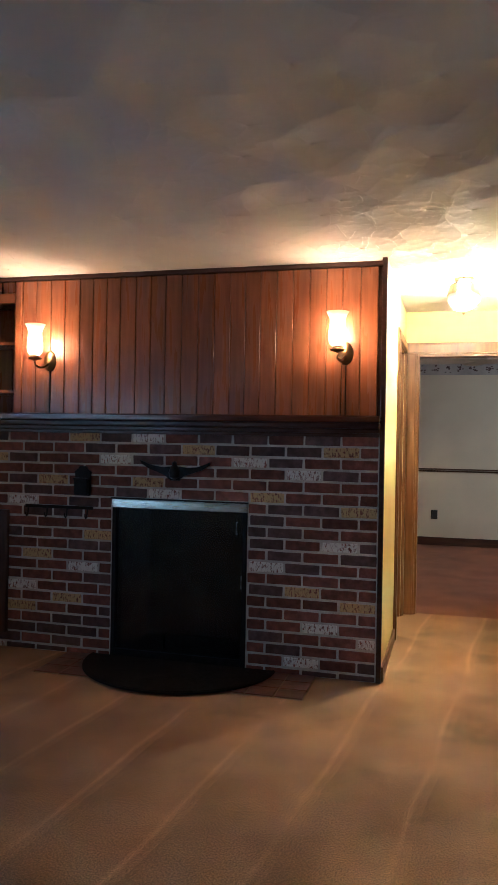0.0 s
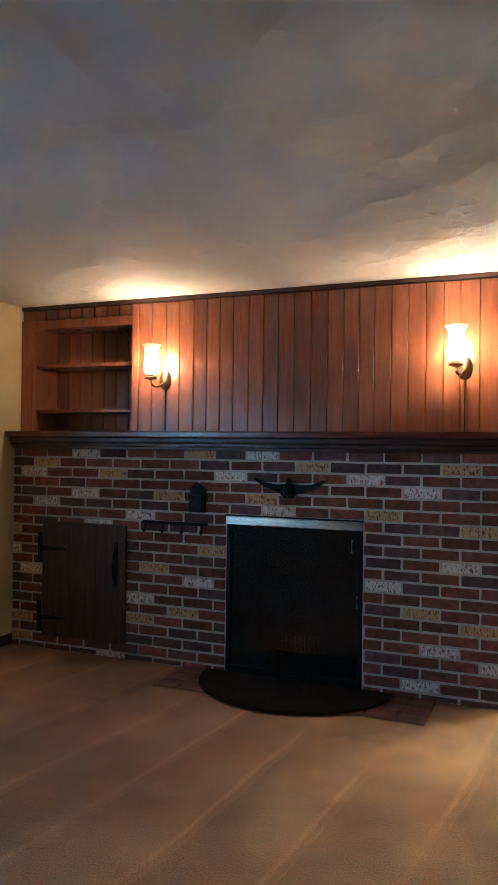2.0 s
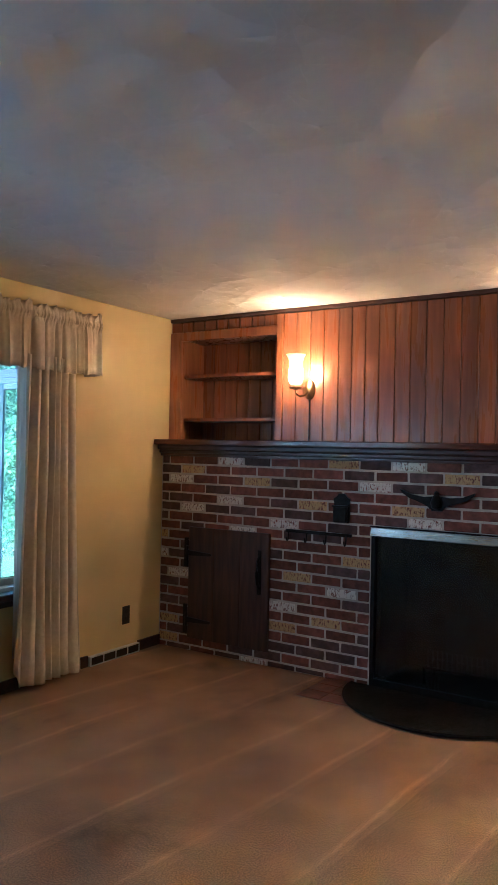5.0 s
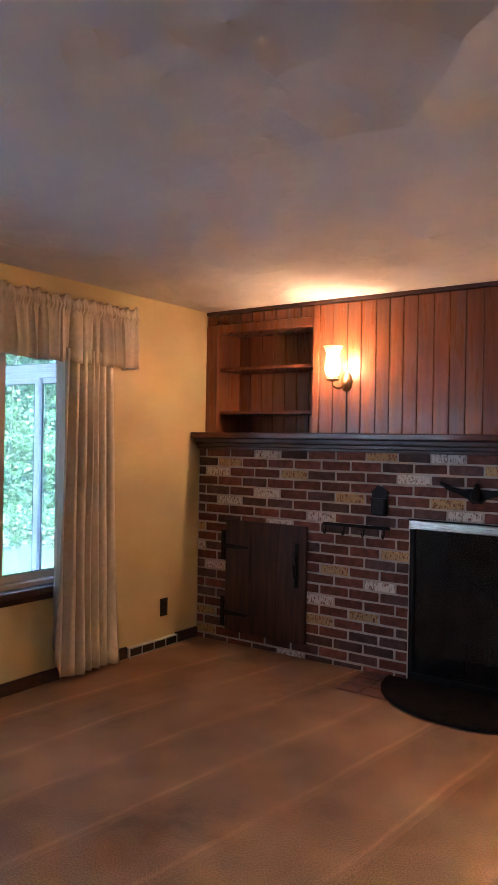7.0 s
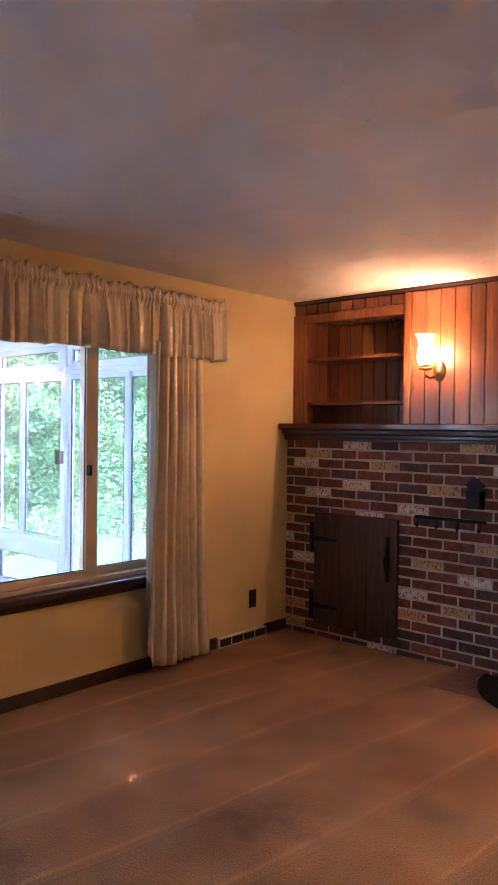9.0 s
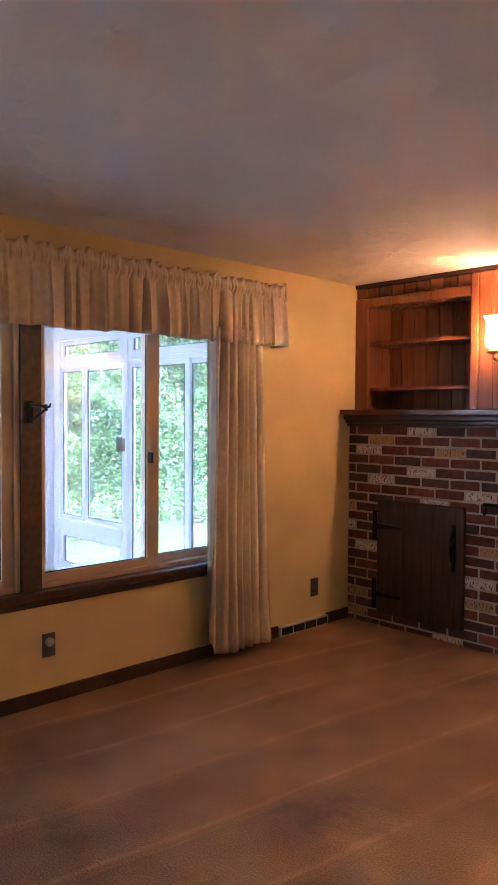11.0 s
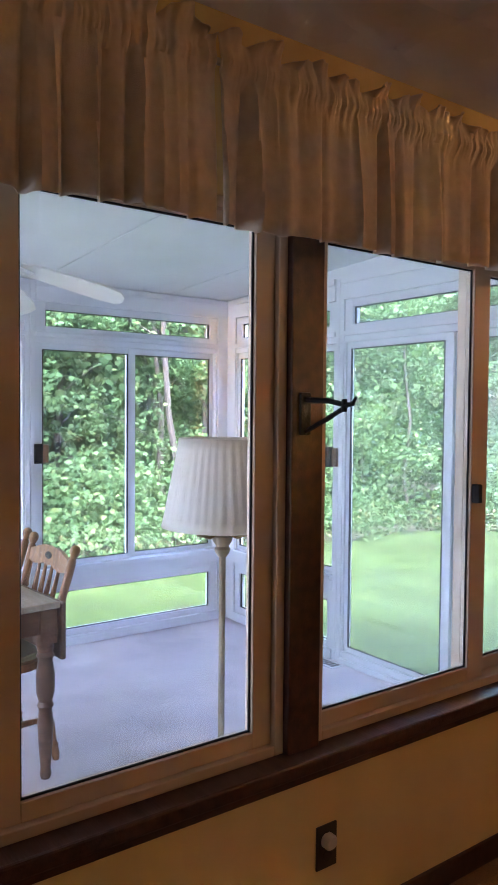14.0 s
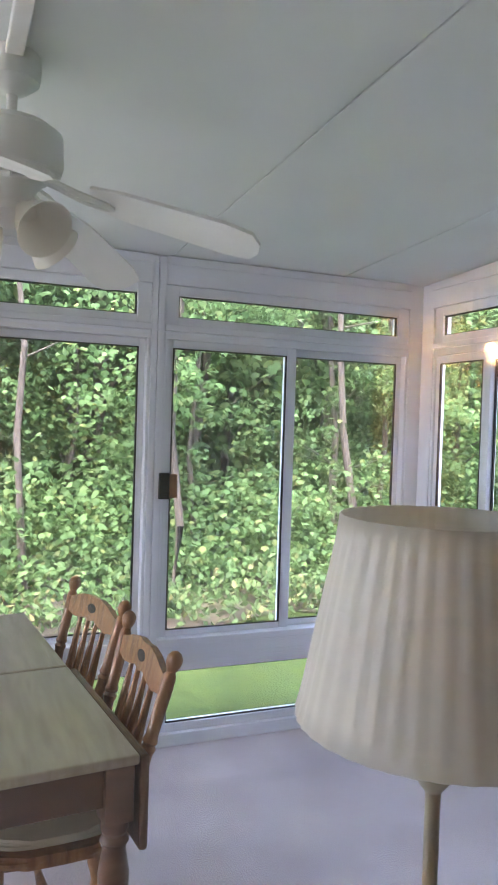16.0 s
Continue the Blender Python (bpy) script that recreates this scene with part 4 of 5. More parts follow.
def drape(y0t, y1t, y0b, y1b, seed, label):
    """A long pleated panel, gathered above and flaring towards the floor."""
    c = thing("curtain", (-3.62, (y0b + y1b) / 2, 0.03), label, "curtain", "long curtains")
    bm = bmesh.new()
    n, zn, rows = 220, 26, []
    for i in range(n + 1):
        s = i / n
        col = []
        for k in range(zn + 1):
            t = k / zn
            z = 1.97 * (1 - t) + (0.045 + 0.035 * noise.noise((s * 6, seed, 2.0)) + (0.11 * max(0, 0.12 - s) / 0.12)) * t
            flare = t ** 1.6
            y = (y0t + (y1t - y0t) * s) * (1 - flare) + (y0b + (y1b - y0b) * s) * flare
            w = abs(math.sin(math.pi * 7.0 * s + 0.9 * math.sin(7 * s + seed) + 0.25 * math.sin(3 * t)))
            fold = (2.0 * w ** 0.8 - 1.0) * (0.8 + 0.4 * noise.noise((s * 5, seed, 9.0))) + 0.5 * noise.noise((s * 9, seed, t * 1.5))
            x = -3.568 + (0.032 + 0.008 * t) * fold + 0.012 * noise.noise((s * 3, seed + 4, t * 3))
            col.append(bm.verts.new((x, y + 0.006 * math.cos(2 * math.pi * 6.5 * s), z)))
        rows.append(col)
    for a, b in zip(rows, rows[1:]):
        for k in range(zn):
            bm.faces.new((a[k], b[k], b[k + 1], a[k + 1]))
    solid(part("panel", bm, CLOTH, c, "", True), 0.002)
    bm = bmesh.new()
    rows = []
    for i in range(7):
        col = []
        for k in range(14):
            t = k / 13
            flare = t ** 1.6
            y = (y0t - 0.03 + i * 0.014) * (1 - flare) + (y0b + 0.03 + i * 0.008) * flare
            col.append(bm.verts.new((-3.600 + 0.008 * math.sin(i * 1.3 + 2 * t), y, 1.97 * (1 - t) + 0.22 * t)))
        rows.append(col)
    for a, b in zip(rows, rows[1:]):
        for k in range(13):
            bm.faces.new((a[k], b[k], b[k + 1], a[k + 1]))
    solid(part("liner", bm, LINER, c, "white lining edge", True), 0.0015)


drape(2.79, 3.19, 2.735, 3.285, 2.2, "long cream pleated curtain beside the window")


# ---- outlets and floor register on the window wall ----
def outlet(y, z, h, plug):
    p = thing("wall_outlet", (XW, y, z), "dark brown outlet plate with a round white plug-in" if plug else "dark brown outlet plate on the yellow wall", "outlet")
    part("plate", boxes((XW, XW + 0.007, y - 0.036, y + 0.036, z - h, z + h), bevel=0.002), PLATE, p)
    for dz in (-0.025, 0.025):
        part("socket", rod(bmesh.new(), (XW + 0.006, y, z + dz), (XW + 0.010, y, z + dz), [(0.016, 0), (0.015, 1)], 14), GASKET, p)
    if plug:
        part("plug", rod(bmesh.new(), (XW + 0.006, y, z + 0.018), (XW + 0.03, y, z + 0.018), [(0.022, 0), (0.022, 0.7), (0.016, 1)], 18), WHITEPLASTIC, p, "round white plug-in", True)


outlet(1.795, 0.296, 0.060, True)
outlet(3.826, 0.276, 0.062, False)
rg = thing("floor_register", (XW + 0.03, 3.70, 0), "baseboard heat register with pale dividing fins", "register")
part("body", boxes((XW, XW + 0.03, 3.462, 3.948, 0.0, 0.066), bevel=0.003), WHITEPLASTIC, rg)
for k in range(4):
    y = 3.475 + k * 0.118
    part("slot", boxes((XW + 0.028, XW + 0.033, y, y + 0.104, 0.010, 0.058), bevel=0.002), PLATE, rg)

# ---- sunroom shell ----
structure("floor_sunroom", boxes((SX - 0.08, XO, SS, SN + 0.08, -0.12, 0)), CARPET_SUN, "grey lilac sunroom carpet")
SLOPE = 0.052


def ceil_z(x):
    return 2.265 + SLOPE * (x - SX)


bm = bmesh.new()
tilt = Matrix.Translation((SX, 0, 2.265)) @ Matrix.Rotation(-math.atan(SLOPE), 4, "Y")
for y0, y1 in ((SS - 0.1, -1.43), (-1.43, -0.55), (-0.55, 0.33), (0.33, 1.21), (1.21, 2.09), (2.09, 2.985), (2.985, SN + 0.12)):
    b = bmesh.new()
    box(b, -0.15, 2.80, y0 + 0.0025, y1 - 0.0025, 0, 0.10, 0.003)
    b.transform(tilt)
    me = bpy.data.meshes.new("tmp")
    b.to_mesh(me)
    b.free()
    bm.from_mesh(me)
    bpy.data.meshes.remove(me)
b = bmesh.new()
box(b, -0.15, 2.80, SS - 0.1, SN + 0.12, 0.006, 0.16)
b.transform(tilt)
me = bpy.data.meshes.new("tmp")
b.to_mesh(me)
b.free()
bm.from_mesh(me)
bpy.data.meshes.remove(me)
structure("ceiling_sunroom", bm, SUNCEIL, "white insulated ceiling panels with thin seams")


def to_world(m, bm):
    bm.transform(m)
    return bm


def glazed_bay(name, m, w, left, right, label, door=False, mid=None, handle=None, kick=True):
    """One bay of white aluminium glazing. Along local x; local +y is outdoors. Kick light, slider of two sashes, transom, header."""
    t = thing(name, m.translation, label, "sunroom window", kind="structure")
    q = m.to_3x3().to_4x4()
    base = Matrix.Translation(m.translation) @ q

    def add(nm, mt, parent, *sizes, bevel=0.003, lab=""):
        return part(nm, to_world(base, boxes(*sizes, bevel=bevel)), mt, parent, lab)

    def light(parent, u0, u1, z0, z1, y, fr=0.0):
        pn = add("pane", GLASS, parent, (u0 - 0.004, u1 + 0.004, y, y + 0.005, z0 - 0.004, z1 + 0.004), bevel=0)
        pn.visible_shadow = False
        g0, g1 = y - 0.012, y - 0.001
        add("gasket", GASKET, parent, (u0, u0 + 0.007, g0, g1, z0, z1), (u1 - 0.007, u1, g0, g1, z0, z1),
            (u0 + 0.007, u1 - 0.007, g0, g1, z0, z0 + 0.005), (u0 + 0.007, u1 - 0.007, g0, g1, z1 - 0.006, z1), bevel=0)

    gl, gr = left + 0.045, w - right - 0.045
    mid = mid or (gl + gr) / 2
    zlo = 0.10 if door else 0.54
    add("post", ALU, t, (0.001, left, -0.005, 0.075, 0, 2.262), (w - right, w - 0.001, -0.005, 0.075, 0, 2.262))
    add("header", ALU, t, (left, w - right, -0.012, 0.075, 2.135, 2.262), (left, w - right, -0.022, -0.012, 2.225, 2.262))
    tr = add("transom_frame", ALU, t, (left, gl + 0.02, 0.005, 0.06, 1.955, 2.135), (gr - 0.02, w - right, 0.005, 0.06, 1.955, 2.135),
             (gl + 0.02, gr - 0.02, 0.005, 0.06, 2.09, 2.135), (gl + 0.02, gr - 0.02, 0.005, 0.06, 1.955, 1.99))
    light(tr, gl + 0.02, gr - 0.02, 1.99, 2.09, 0.03)
    add("rail", ALU, t, (left, w - right, -0.014, 0.07, 1.925, 1.953))
    add("head_track", ALU, t, (left, w - right, 0.0, 0.07, 1.888, 1.925), (left, left + 0.016, 0.0, 0.07, zlo - 0.03, 1.888), (w - right - 0.016, w - right, 0.0, 0.07, zlo - 0.03, 1.888))
    for k, (a, b, y) in enumerate(((left + 0.016, mid + 0.025, 0.012), (mid - 0.025, w - right - 0.016, 0.040))):
        g0 = gl if k == 0 else mid + 0.025
        g1 = mid - 0.027 if k == 0 else gr
        s = add("sash", ALU, t, (a, g0, y, y + 0.024, zlo - 0.03, 1.888), (g1, b, y, y + 0.024, zlo - 0.03, 1.888),
                (g0, g1, y, y + 0.024, zlo - 0.03, zlo), (g0, g1, y, y + 0.024, 1.85, 1.888))
        light(s, g0, g1, zlo, 1.85, y + 0.012)
        if k == 0 and handle == "left" or k == 0 and handle == "right":
            hu = left - 0.012 if handle == "left" else w - right - 0.05
            add("handle", BLACKIRON, s, (hu, hu + 0.045, y - 0.045, y - 0.003, 1.155, 1.275), lab="black latch housing")
            add("pull", CHAIRWOOD, s, (hu + 0.047, hu + 0.085, y - 0.035, y - 0.003, 1.16, 1.27), lab="brown pull")
    if door:
        add("threshold", ALU, t, (left, w - right, -0.02, 0.075, 0, 0.03), (left, w - right, 0.0, 0.07, 0.03, 0.07))
    else:
        add("sill_rail", ALU, t, (left, w - right, -0.03, 0.075, 0.475, 0.508), (left, w - right, -0.012, 0.07, 0.415, 0.475), (left, w - right, 0.0, 0.07, 0.39, 0.415))
        kf = add("kick_frame", ALU, t, (left, gl + 0.01, 0.005, 0.06, 0.06, 0.39), (gr - 0.01, w - right, 0.005, 0.06, 0.06, 0.39),
                 (gl + 0.01, gr - 0.01, 0.005, 0.06, 0.345, 0.39), (gl + 0.01, gr - 0.01, 0.005, 0.06, 0.06, 0.10))
        light(kf, gl + 0.01, gr - 0.01, 0.10, 0.345, 0.03)
        add("floor_rail", ALU, t, (left, w - right, -0.016, 0.075, 0, 0.06))
    return t


LAB = "white aluminium sunroom window bay with transom and kick panel"
west = lambda y: pose(SX, y, 0, 0, 0, 90)
glazed_bay("window_3", west(2.03), SN - 2.03, 0.035, 0.085, LAB, mid=0.687, handle="left")
glazed_bay("window_4", west(0.59), 1.44, 0.035, 0.030, LAB, handle="left")
glazed_bay("window_11", west(SS), 1.44, 0.085, 0.030, LAB)
glazed_bay("window_5", west(-0.85), 1.44, 0.035, 0.030, LAB, handle="left")
glazed_bay("window_6", pose(SX, SN, 0), 1.165, 0.10, 0.035, LAB, mid=0.50, handle="right")
glazed_bay("window_7", pose(SX + 1.165, SN, 0), XO - SX - 1.165, 0.035, 0.035, "white aluminium sliding glass door of the sunroom", door=True, mid=0.79)
glazed_bay("window_8", pose(XO, SS, 0, 0, 0, 180), 1.40, 0.035, 0.035, LAB)
glazed_bay("window_9", pose(XO - 1.40, SS, 0, 0, 0, 180), 1.376, 0.035, 0.085, LAB)
# closing strips between glazing and the sloping ceiling
bm = bmesh.new()
for y in (SN, SS - 0.07):
    v = [bm.verts.new(p) for p in ((SX, y, 2.262), (XO, y, 2.262), (XO, y, ceil_z(XO) + 0.05), (SX, y, 2.31))]
    u = [bm.verts.new((c.co.x, y + 0.07, c.co.z)) for c in v]
    bm.faces.new(v), bm.faces.new(u[::-1])
    for k in range(4):
        bm.faces.new((v[k], v[(k + 1) % 4], u[(k + 1) % 4], u[k]))
structure("wall_sunroom_gable", bm, ALU, "white panels under the sunroom roof")
structure("wall_outer_skin", boxes((XO - 0.012, XO - 0.001, SS, WY0 - 0.02, 0, 2.40), (XO - 0.012, XO - 0.001, WY1 + 0.02, SN, 0, 2.40),
                                   (XO - 0.012, XO - 0.001, WY0 - 0.02, WY1 + 0.02, 0, 0.54), (XO - 0.012, XO - 0.001, WY0 - 0.02, WY1 + 0.02, 1.97, 2.40)), OUTER, "pale outer wall of the house inside the sunroom")
structure("roof", boxes((XO - 0.3, XE + 0.5, YS - 0.5, FY + 0.5, 2.70, 2.85)), OUTER, "roof slab of the house")

fv = thing("floor_vent", (-5.45, 3.40, 0), "small metal floor vent by the sunroom door", "vent")
part("frame", boxes((-5.56, -5.36, 3.345, 3.435, 0.0, 0.006), bevel=0.002), ALU, fv)
for k in range(6):
    part("slot", boxes((-5.545 + k * 0.03, -5.525 + k * 0.03, 3.36, 3.42, 0.005, 0.0075)), GASKET, fv)

# ---- floor lamp ----
LX, LY = -4.14, 1.75
fl = thing("floor_lamp", (LX, LY, 0), "ivory floor lamp with a pleated off-white shade", "floor lamp")
part("base", lathe(bmesh.new(), [(0.13, 0), (0.135, 0.012), (0.12, 0.026), (0.05, 0.04), (0.02, 0.07)], (LX, LY, 0), 28), IVORY, fl, "", True)
part("pole", lathe(bmesh.new(), [(0.0105, 0.06), (0.0105, 1.02), (0.011, 1.03)], (LX, LY, 0), 16), IVORY, fl, "", True)
part("collar", lathe(bmesh.new(), [(0.012, 1.02), (0.02, 1.03), (0.026, 1.045), (0.02, 1.055), (0.03, 1.07), (0.033, 1.085), (0.024, 1.095), (0.012, 1.10), (0.012, 1.15)], (LX, LY, 0), 18), IVORY, fl, "turned ivory collar", True)
for k in range(3):
    a = 2 * math.pi * k / 3 + 0.6
    c, s = math.cos(a), math.sin(a)
    part("arm", tube(bmesh.new(), [(LX, LY, 1.10), (LX + 0.05 * c, LY + 0.05 * s, 1.085), (LX + 0.095 * c, LY + 0.095 * s, 1.10), (LX + 0.10 * c, LY + 0.10 * s, 1.13)], 0.006), BRASS, fl, "curved brass arm", True)
bm = bmesh.new()
rings = []
N = 160
for j in range(9):
    t = j / 8
    z = 1.118 + 0.274 * t
    ring = []
    for k in range(N):
        a = 2 * math.pi * k / N
        r = 0.187 * (1 - t) + 0.134 * t + 0.0013 * math.sin(40 * a + 0.8 * math.sin(7 * a)) + 0.0012 * noise.noise((3 * math.cos(a), 3 * math.sin(a), t * 2))
        if j in (0, 8):
            r += 0.002
        ring.append(bm.verts.new((LX + r * math.cos(a), LY + r * math.sin(a), z)))
    rings.append(ring)
for a, b in zip(rings, rings[1:]):
    for k in range(N):
        bm.faces.new((a[k], a[(k + 1) % N], b[(k + 1) % N], b[k]))
sh = solid(part("shade", bm, SHADECLOTH, fl, "pleated off-white cloth shade", True), 0.0025)
part("tag", boxes((LX + 0.108, LX + 0.112, LY - 0.078, LY - 0.063, 1.380, 1.387)), CHAIRWOOD, fl, "small brown clip on the rim")


# ---- table and chairs ----
TB = pose(-5.03, 1.58, 0, 0, 0, 5.0)
tb = thing("dining_table", TB.translation, "brown drop-leaf dining table with a worn pale top", "table")


def tpart(name, bm, mt, lab="", smooth=False):
    return part(name, to_world(TB, bm), mt, tb, lab, smooth)


tpart("tabletop", boxes((-0.70, 0, -0.86, 0, 0.69, 0.715), bevel=0.006), TABLETOP, "worn pale laminate top")
tpart("leaf", boxes((-1.42, -0.708, -0.86, 0, 0.69, 0.715), bevel=0.006), TABLETOP, "worn pale laminate leaf")
tpart("drop_leaf", boxes((-0.70, -0.005, 0.004, 0.028, 0.475, 0.708), bevel=0.009), TABLEWOOD, "hanging wooden leaf")
tpart("apron", boxes((-1.34, -0.08, -0.835, -0.815, 0.59, 0.69), (-1.34, -0.08, -0.045, -0.025, 0.59, 0.69), (-0.045, -0.025, -0.78, -0.08, 0.59, 0.69), (-1.395, -1.375, -0.78, -0.08, 0.59, 0.69), bevel=0.003), TABLEWOOD)
LEGP = [(0.018, 0), (0.024, 0.03), (0.020, 0.08), (0.026, 0.2), (0.032, 0.4), (0.026, 0.5), (0.034, 0.53), (0.026, 0.56), (0.036, 0.62), (0.038, 0.75), (0.028, 0.86), (0.036, 0.89), (0.028, 0.92), (0.034, 0.94), (0.034, 1.0)]
for x in (-0.045, -1.375):
    for y in (-0.045, -0.815):
        bm = rod(bmesh.new(), (x, y, 0), (x, y, 0.56), LEGP, 16)
        box(bm, x - 0.036, x + 0.036, y - 0.036, y + 0.036, 0.55, 0.689, 0.004)
        tpart("leg", bm, TABLEWOOD, "", True)


def chair(m):
    """Windsor side chair: saddle seat with a cushion, turned posts and legs, carved crest rail. Its back is towards local +y."""
    c = thing("dining_chair", (0, 0, 0), "turned oak dining chair with a pale cushion seat", "chair", "chairs at the sunroom table")
    seat = [(0.255 * math.copysign(abs(math.cos(a)) ** 0.6, math.cos(a)), -0.01 + 0.225 * math.copysign(abs(math.sin(a)) ** 0.6, math.sin(a))) for a in [2 * math.pi * k / 36 for k in range(36)]]
    bm = prism(bmesh.new(), seat, 0.415, 0.447)
    bmesh.ops.bevel(bm, geom=[e for e in bm.edges if abs(e.verts[0].co.z - e.verts[1].co.z) < 1e-5], offset=0.012, segments=3, affect="EDGES")
    part("seat", bm, CHAIRWOOD, c, "", True)
    bm = prism(bmesh.new(), [(x * 0.86, y * 0.86) for x, y in seat], 0.446, 0.468)
    bmesh.ops.bevel(bm, geom=[e for e in bm.edges if e.verts[0].co.z > 0.46 and e.verts[1].co.z > 0.46], offset=0.012, segments=3, affect="EDGES")
    part("cushion", bm, CUSHION, c, "pale vinyl seat cushion", True)
    turned = [(0.012, 0), (0.018, 0.06), (0.017, 0.12), (0.022, 0.15), (0.015, 0.18), (0.021, 0.35), (0.016, 0.5), (0.022, 0.53), (0.015, 0.56), (0.020, 0.75), (0.014, 0.92), (0.014, 1)]
    feet = {}
    for sx in (-1, 1):
        for sy in (-1, 1):
            a, b = (sx * 0.21, sy * 0.20, 0), (sx * 0.155, sy * 0.14, 0.42)
            feet[sx, sy] = (Vector(a), Vector(b))
            part("leg", rod(bmesh.new(), a, b, turned, 12), CHAIRWOOD, c, "", True)
    bead = [(0.008, 0), (0.012, 0.2), (0.016, 0.42), (0.011, 0.47), (0.017, 0.5), (0.011, 0.53), (0.016, 0.58), (0.012, 0.8), (0.008, 1)]
    for sx in (-1, 1):
        p, q = (feet[sx, s][0].lerp(feet[sx, s][1], 0.42) for s in (-1, 1))
        part("stretcher", rod(bmesh.new(), p, q, bead, 10), CHAIRWOOD, c, "", True)
    p, q = (feet[s, -1][0].lerp(feet[s, -1][1], 0.42).lerp(feet[s, 1][0].lerp(feet[s, 1][1], 0.42), 0.5) for s in (-1, 1))
    part("stretcher", rod(bmesh.new(), p, q, bead, 10), CHAIRWOOD, c, "", True)
    postp = [(0.012, 0), (0.016, 0.1), (0.021, 0.14), (0.015, 0.17), (0.019, 0.3), (0.017, 0.42), (0.022, 0.45), (0.016, 0.47), (0.022, 0.49), (0.017, 0.52), (0.019, 0.75), (0.018, 0.86), (0.012, 0.885), (0.016, 0.90), (0.022, 0.93), (0.022, 0.965), (0.014, 0.99), (0.003, 1)]
    for sx in (-1, 1):
        part("back_post", rod(bmesh.new(), (sx * 0.185, 0.165, 0.44), (sx * 0.225, 0.285, 0.905), postp, 14), CHAIRWOOD, c, "", True)
    # crest rail: scrolled outline; a black disc paints the dark of a pierced hole
    up = [(-0.21, 0.018), (-0.16, 0.030), (-0.11, 0.046), (-0.05, 0.056), (0, 0.052), (0.05, 0.056), (0.11, 0.046), (0.16, 0.030), (0.21, 0.018)]
    dn = [(0.21, -0.03), (0.14, -0.042), (0.08, -0.034), (0.04, -0.022), (0, -0.030), (-0.04, -0.022), (-0.08, -0.034), (-0.14, -0.042), (-0.21, -0.03)]
    tilt = Matrix.Translation((0, 0.263, 0.815)) @ Matrix.Rotation(radians(90 - 14), 4, "X")
    crest = part("crest_rail", prism(bmesh.new(), up + dn, -0.011, 0.011, tilt), CHAIRWOOD, c)
    bm = bmesh.new()
    prism(bm, [(0.034 * math.cos(a), 0.014 + 0.016 * math.sin(a)) for a in [2 * math.pi * k / 16 for k in range(16)]], -0.0125, 0.0125, tilt)
    part("pierced_scroll", bm, GASKET, crest, "black disc in place of a pierced opening")
    for k in range(4):
        x = -0.105 + 0.07 * k
        part("spindle", rod(bmesh.new(), (x * 0.85, 0.175, 0.44), (x, 0.262, 0.80), [(0.008, 0), (0.009, 0.2), (0.016, 0.45), (0.012, 0.65), (0.007, 1)], 8), CHAIRWOOD, c, "", True)
    c.matrix_basis = m
    return c


first = chair(pose(-5.40, 1.42, 0, 0, 0, 2))
copy_thing(first, pose(-5.93, 1.39, 0, 0, 0, 12))

# ---- ceiling fan ----
CX, CY = -5.15, 1.262
cz = ceil_z(CX)
cf = thing("ceiling_fan", (CX, CY, cz), "off-white five-blade ceiling fan with tulip glass shades", "ceiling fan")
part("canopy", lathe(bmesh.new(), [(0.062, cz + 0.01), (0.066, cz - 0.03), (0.062, cz - 0.06), (0.035, cz - 0.082), (0.014, cz - 0.09)], (CX, CY, 0), 28), FANWHITE, cf, "", True)
part("downrod", lathe(bmesh.new(), [(0.013, cz - 0.08), (0.013, 2.18)], (CX, CY, 0), 14), FANWHITE, cf, "", True)
mo = part("motor", lathe(bmesh.new(), [(0.03, 2.195), (0.09, 2.185), (0.118, 2.165), (0.122, 2.10), (0.115, 2.075), (0.08, 2.055), (0.055, 2.03), (0.05, 2.0)], (CX, CY, 0), 36), FANWHITE, cf, "", True)
for k in range(30):
    a = 2 * math.pi * k / 30
    b = bmesh.new()
    box(b, 0.085, 0.119, -0.0035, 0.0035, -0.004, 0.004)
    b.transform(Matrix.Translation((CX, CY, 2.064)) @ Matrix.Rotation(a, 4, "Z") @ Matrix.Rotation(radians(-31), 4, "Y"))
    part("vent_slot", b, GASKET, mo)
for k in range(5):
    a = radians(72 * k - 4)
    b = bmesh.new()
    outline = [(0.20, -0.045), (0.28, -0.062), (0.52, -0.072), (0.585, -0.06), (0.605, -0.02), (0.605, 0.02), (0.585, 0.06), (0.52, 0.072), (0.28, 0.062), (0.20, 0.045)]
    prism(b, outline, -0.004, 0.004, Matrix.Translation((CX, CY, 2.075)) @ Matrix.Rotation(a, 4, "Z") @ Matrix.Rotation(radians(15), 4, "Y") @ Matrix.Rotation(radians(-14), 4, "X"))
    blade = part("blade", b, FANWHITE, cf)
    b = bmesh.new()
    for s in (-1, 1):
        tube(b, [(0.05, s * 0.01, 0.018), (0.11, s * 0.035, 0.012), (0.17, s * 0.04, 0.002), (0.24, s * 0.022, -0.002), (0.25, 0, -0.002)], 0.006, 6)
    tube(b, [(0.05, 0, 0.018), (0.14, 0, 0.008), (0.25, 0, -0.002)], 0.006, 6)
    b.transform(Matrix.Translation((CX, CY, 2.065)) @ Matrix.Rotation(a, 4, "Z") @ Matrix.Rotation(radians(15), 4, "Y"))
    part("blade_iron", b, FANWHITE, cf, "scrolled blade bracket", True)
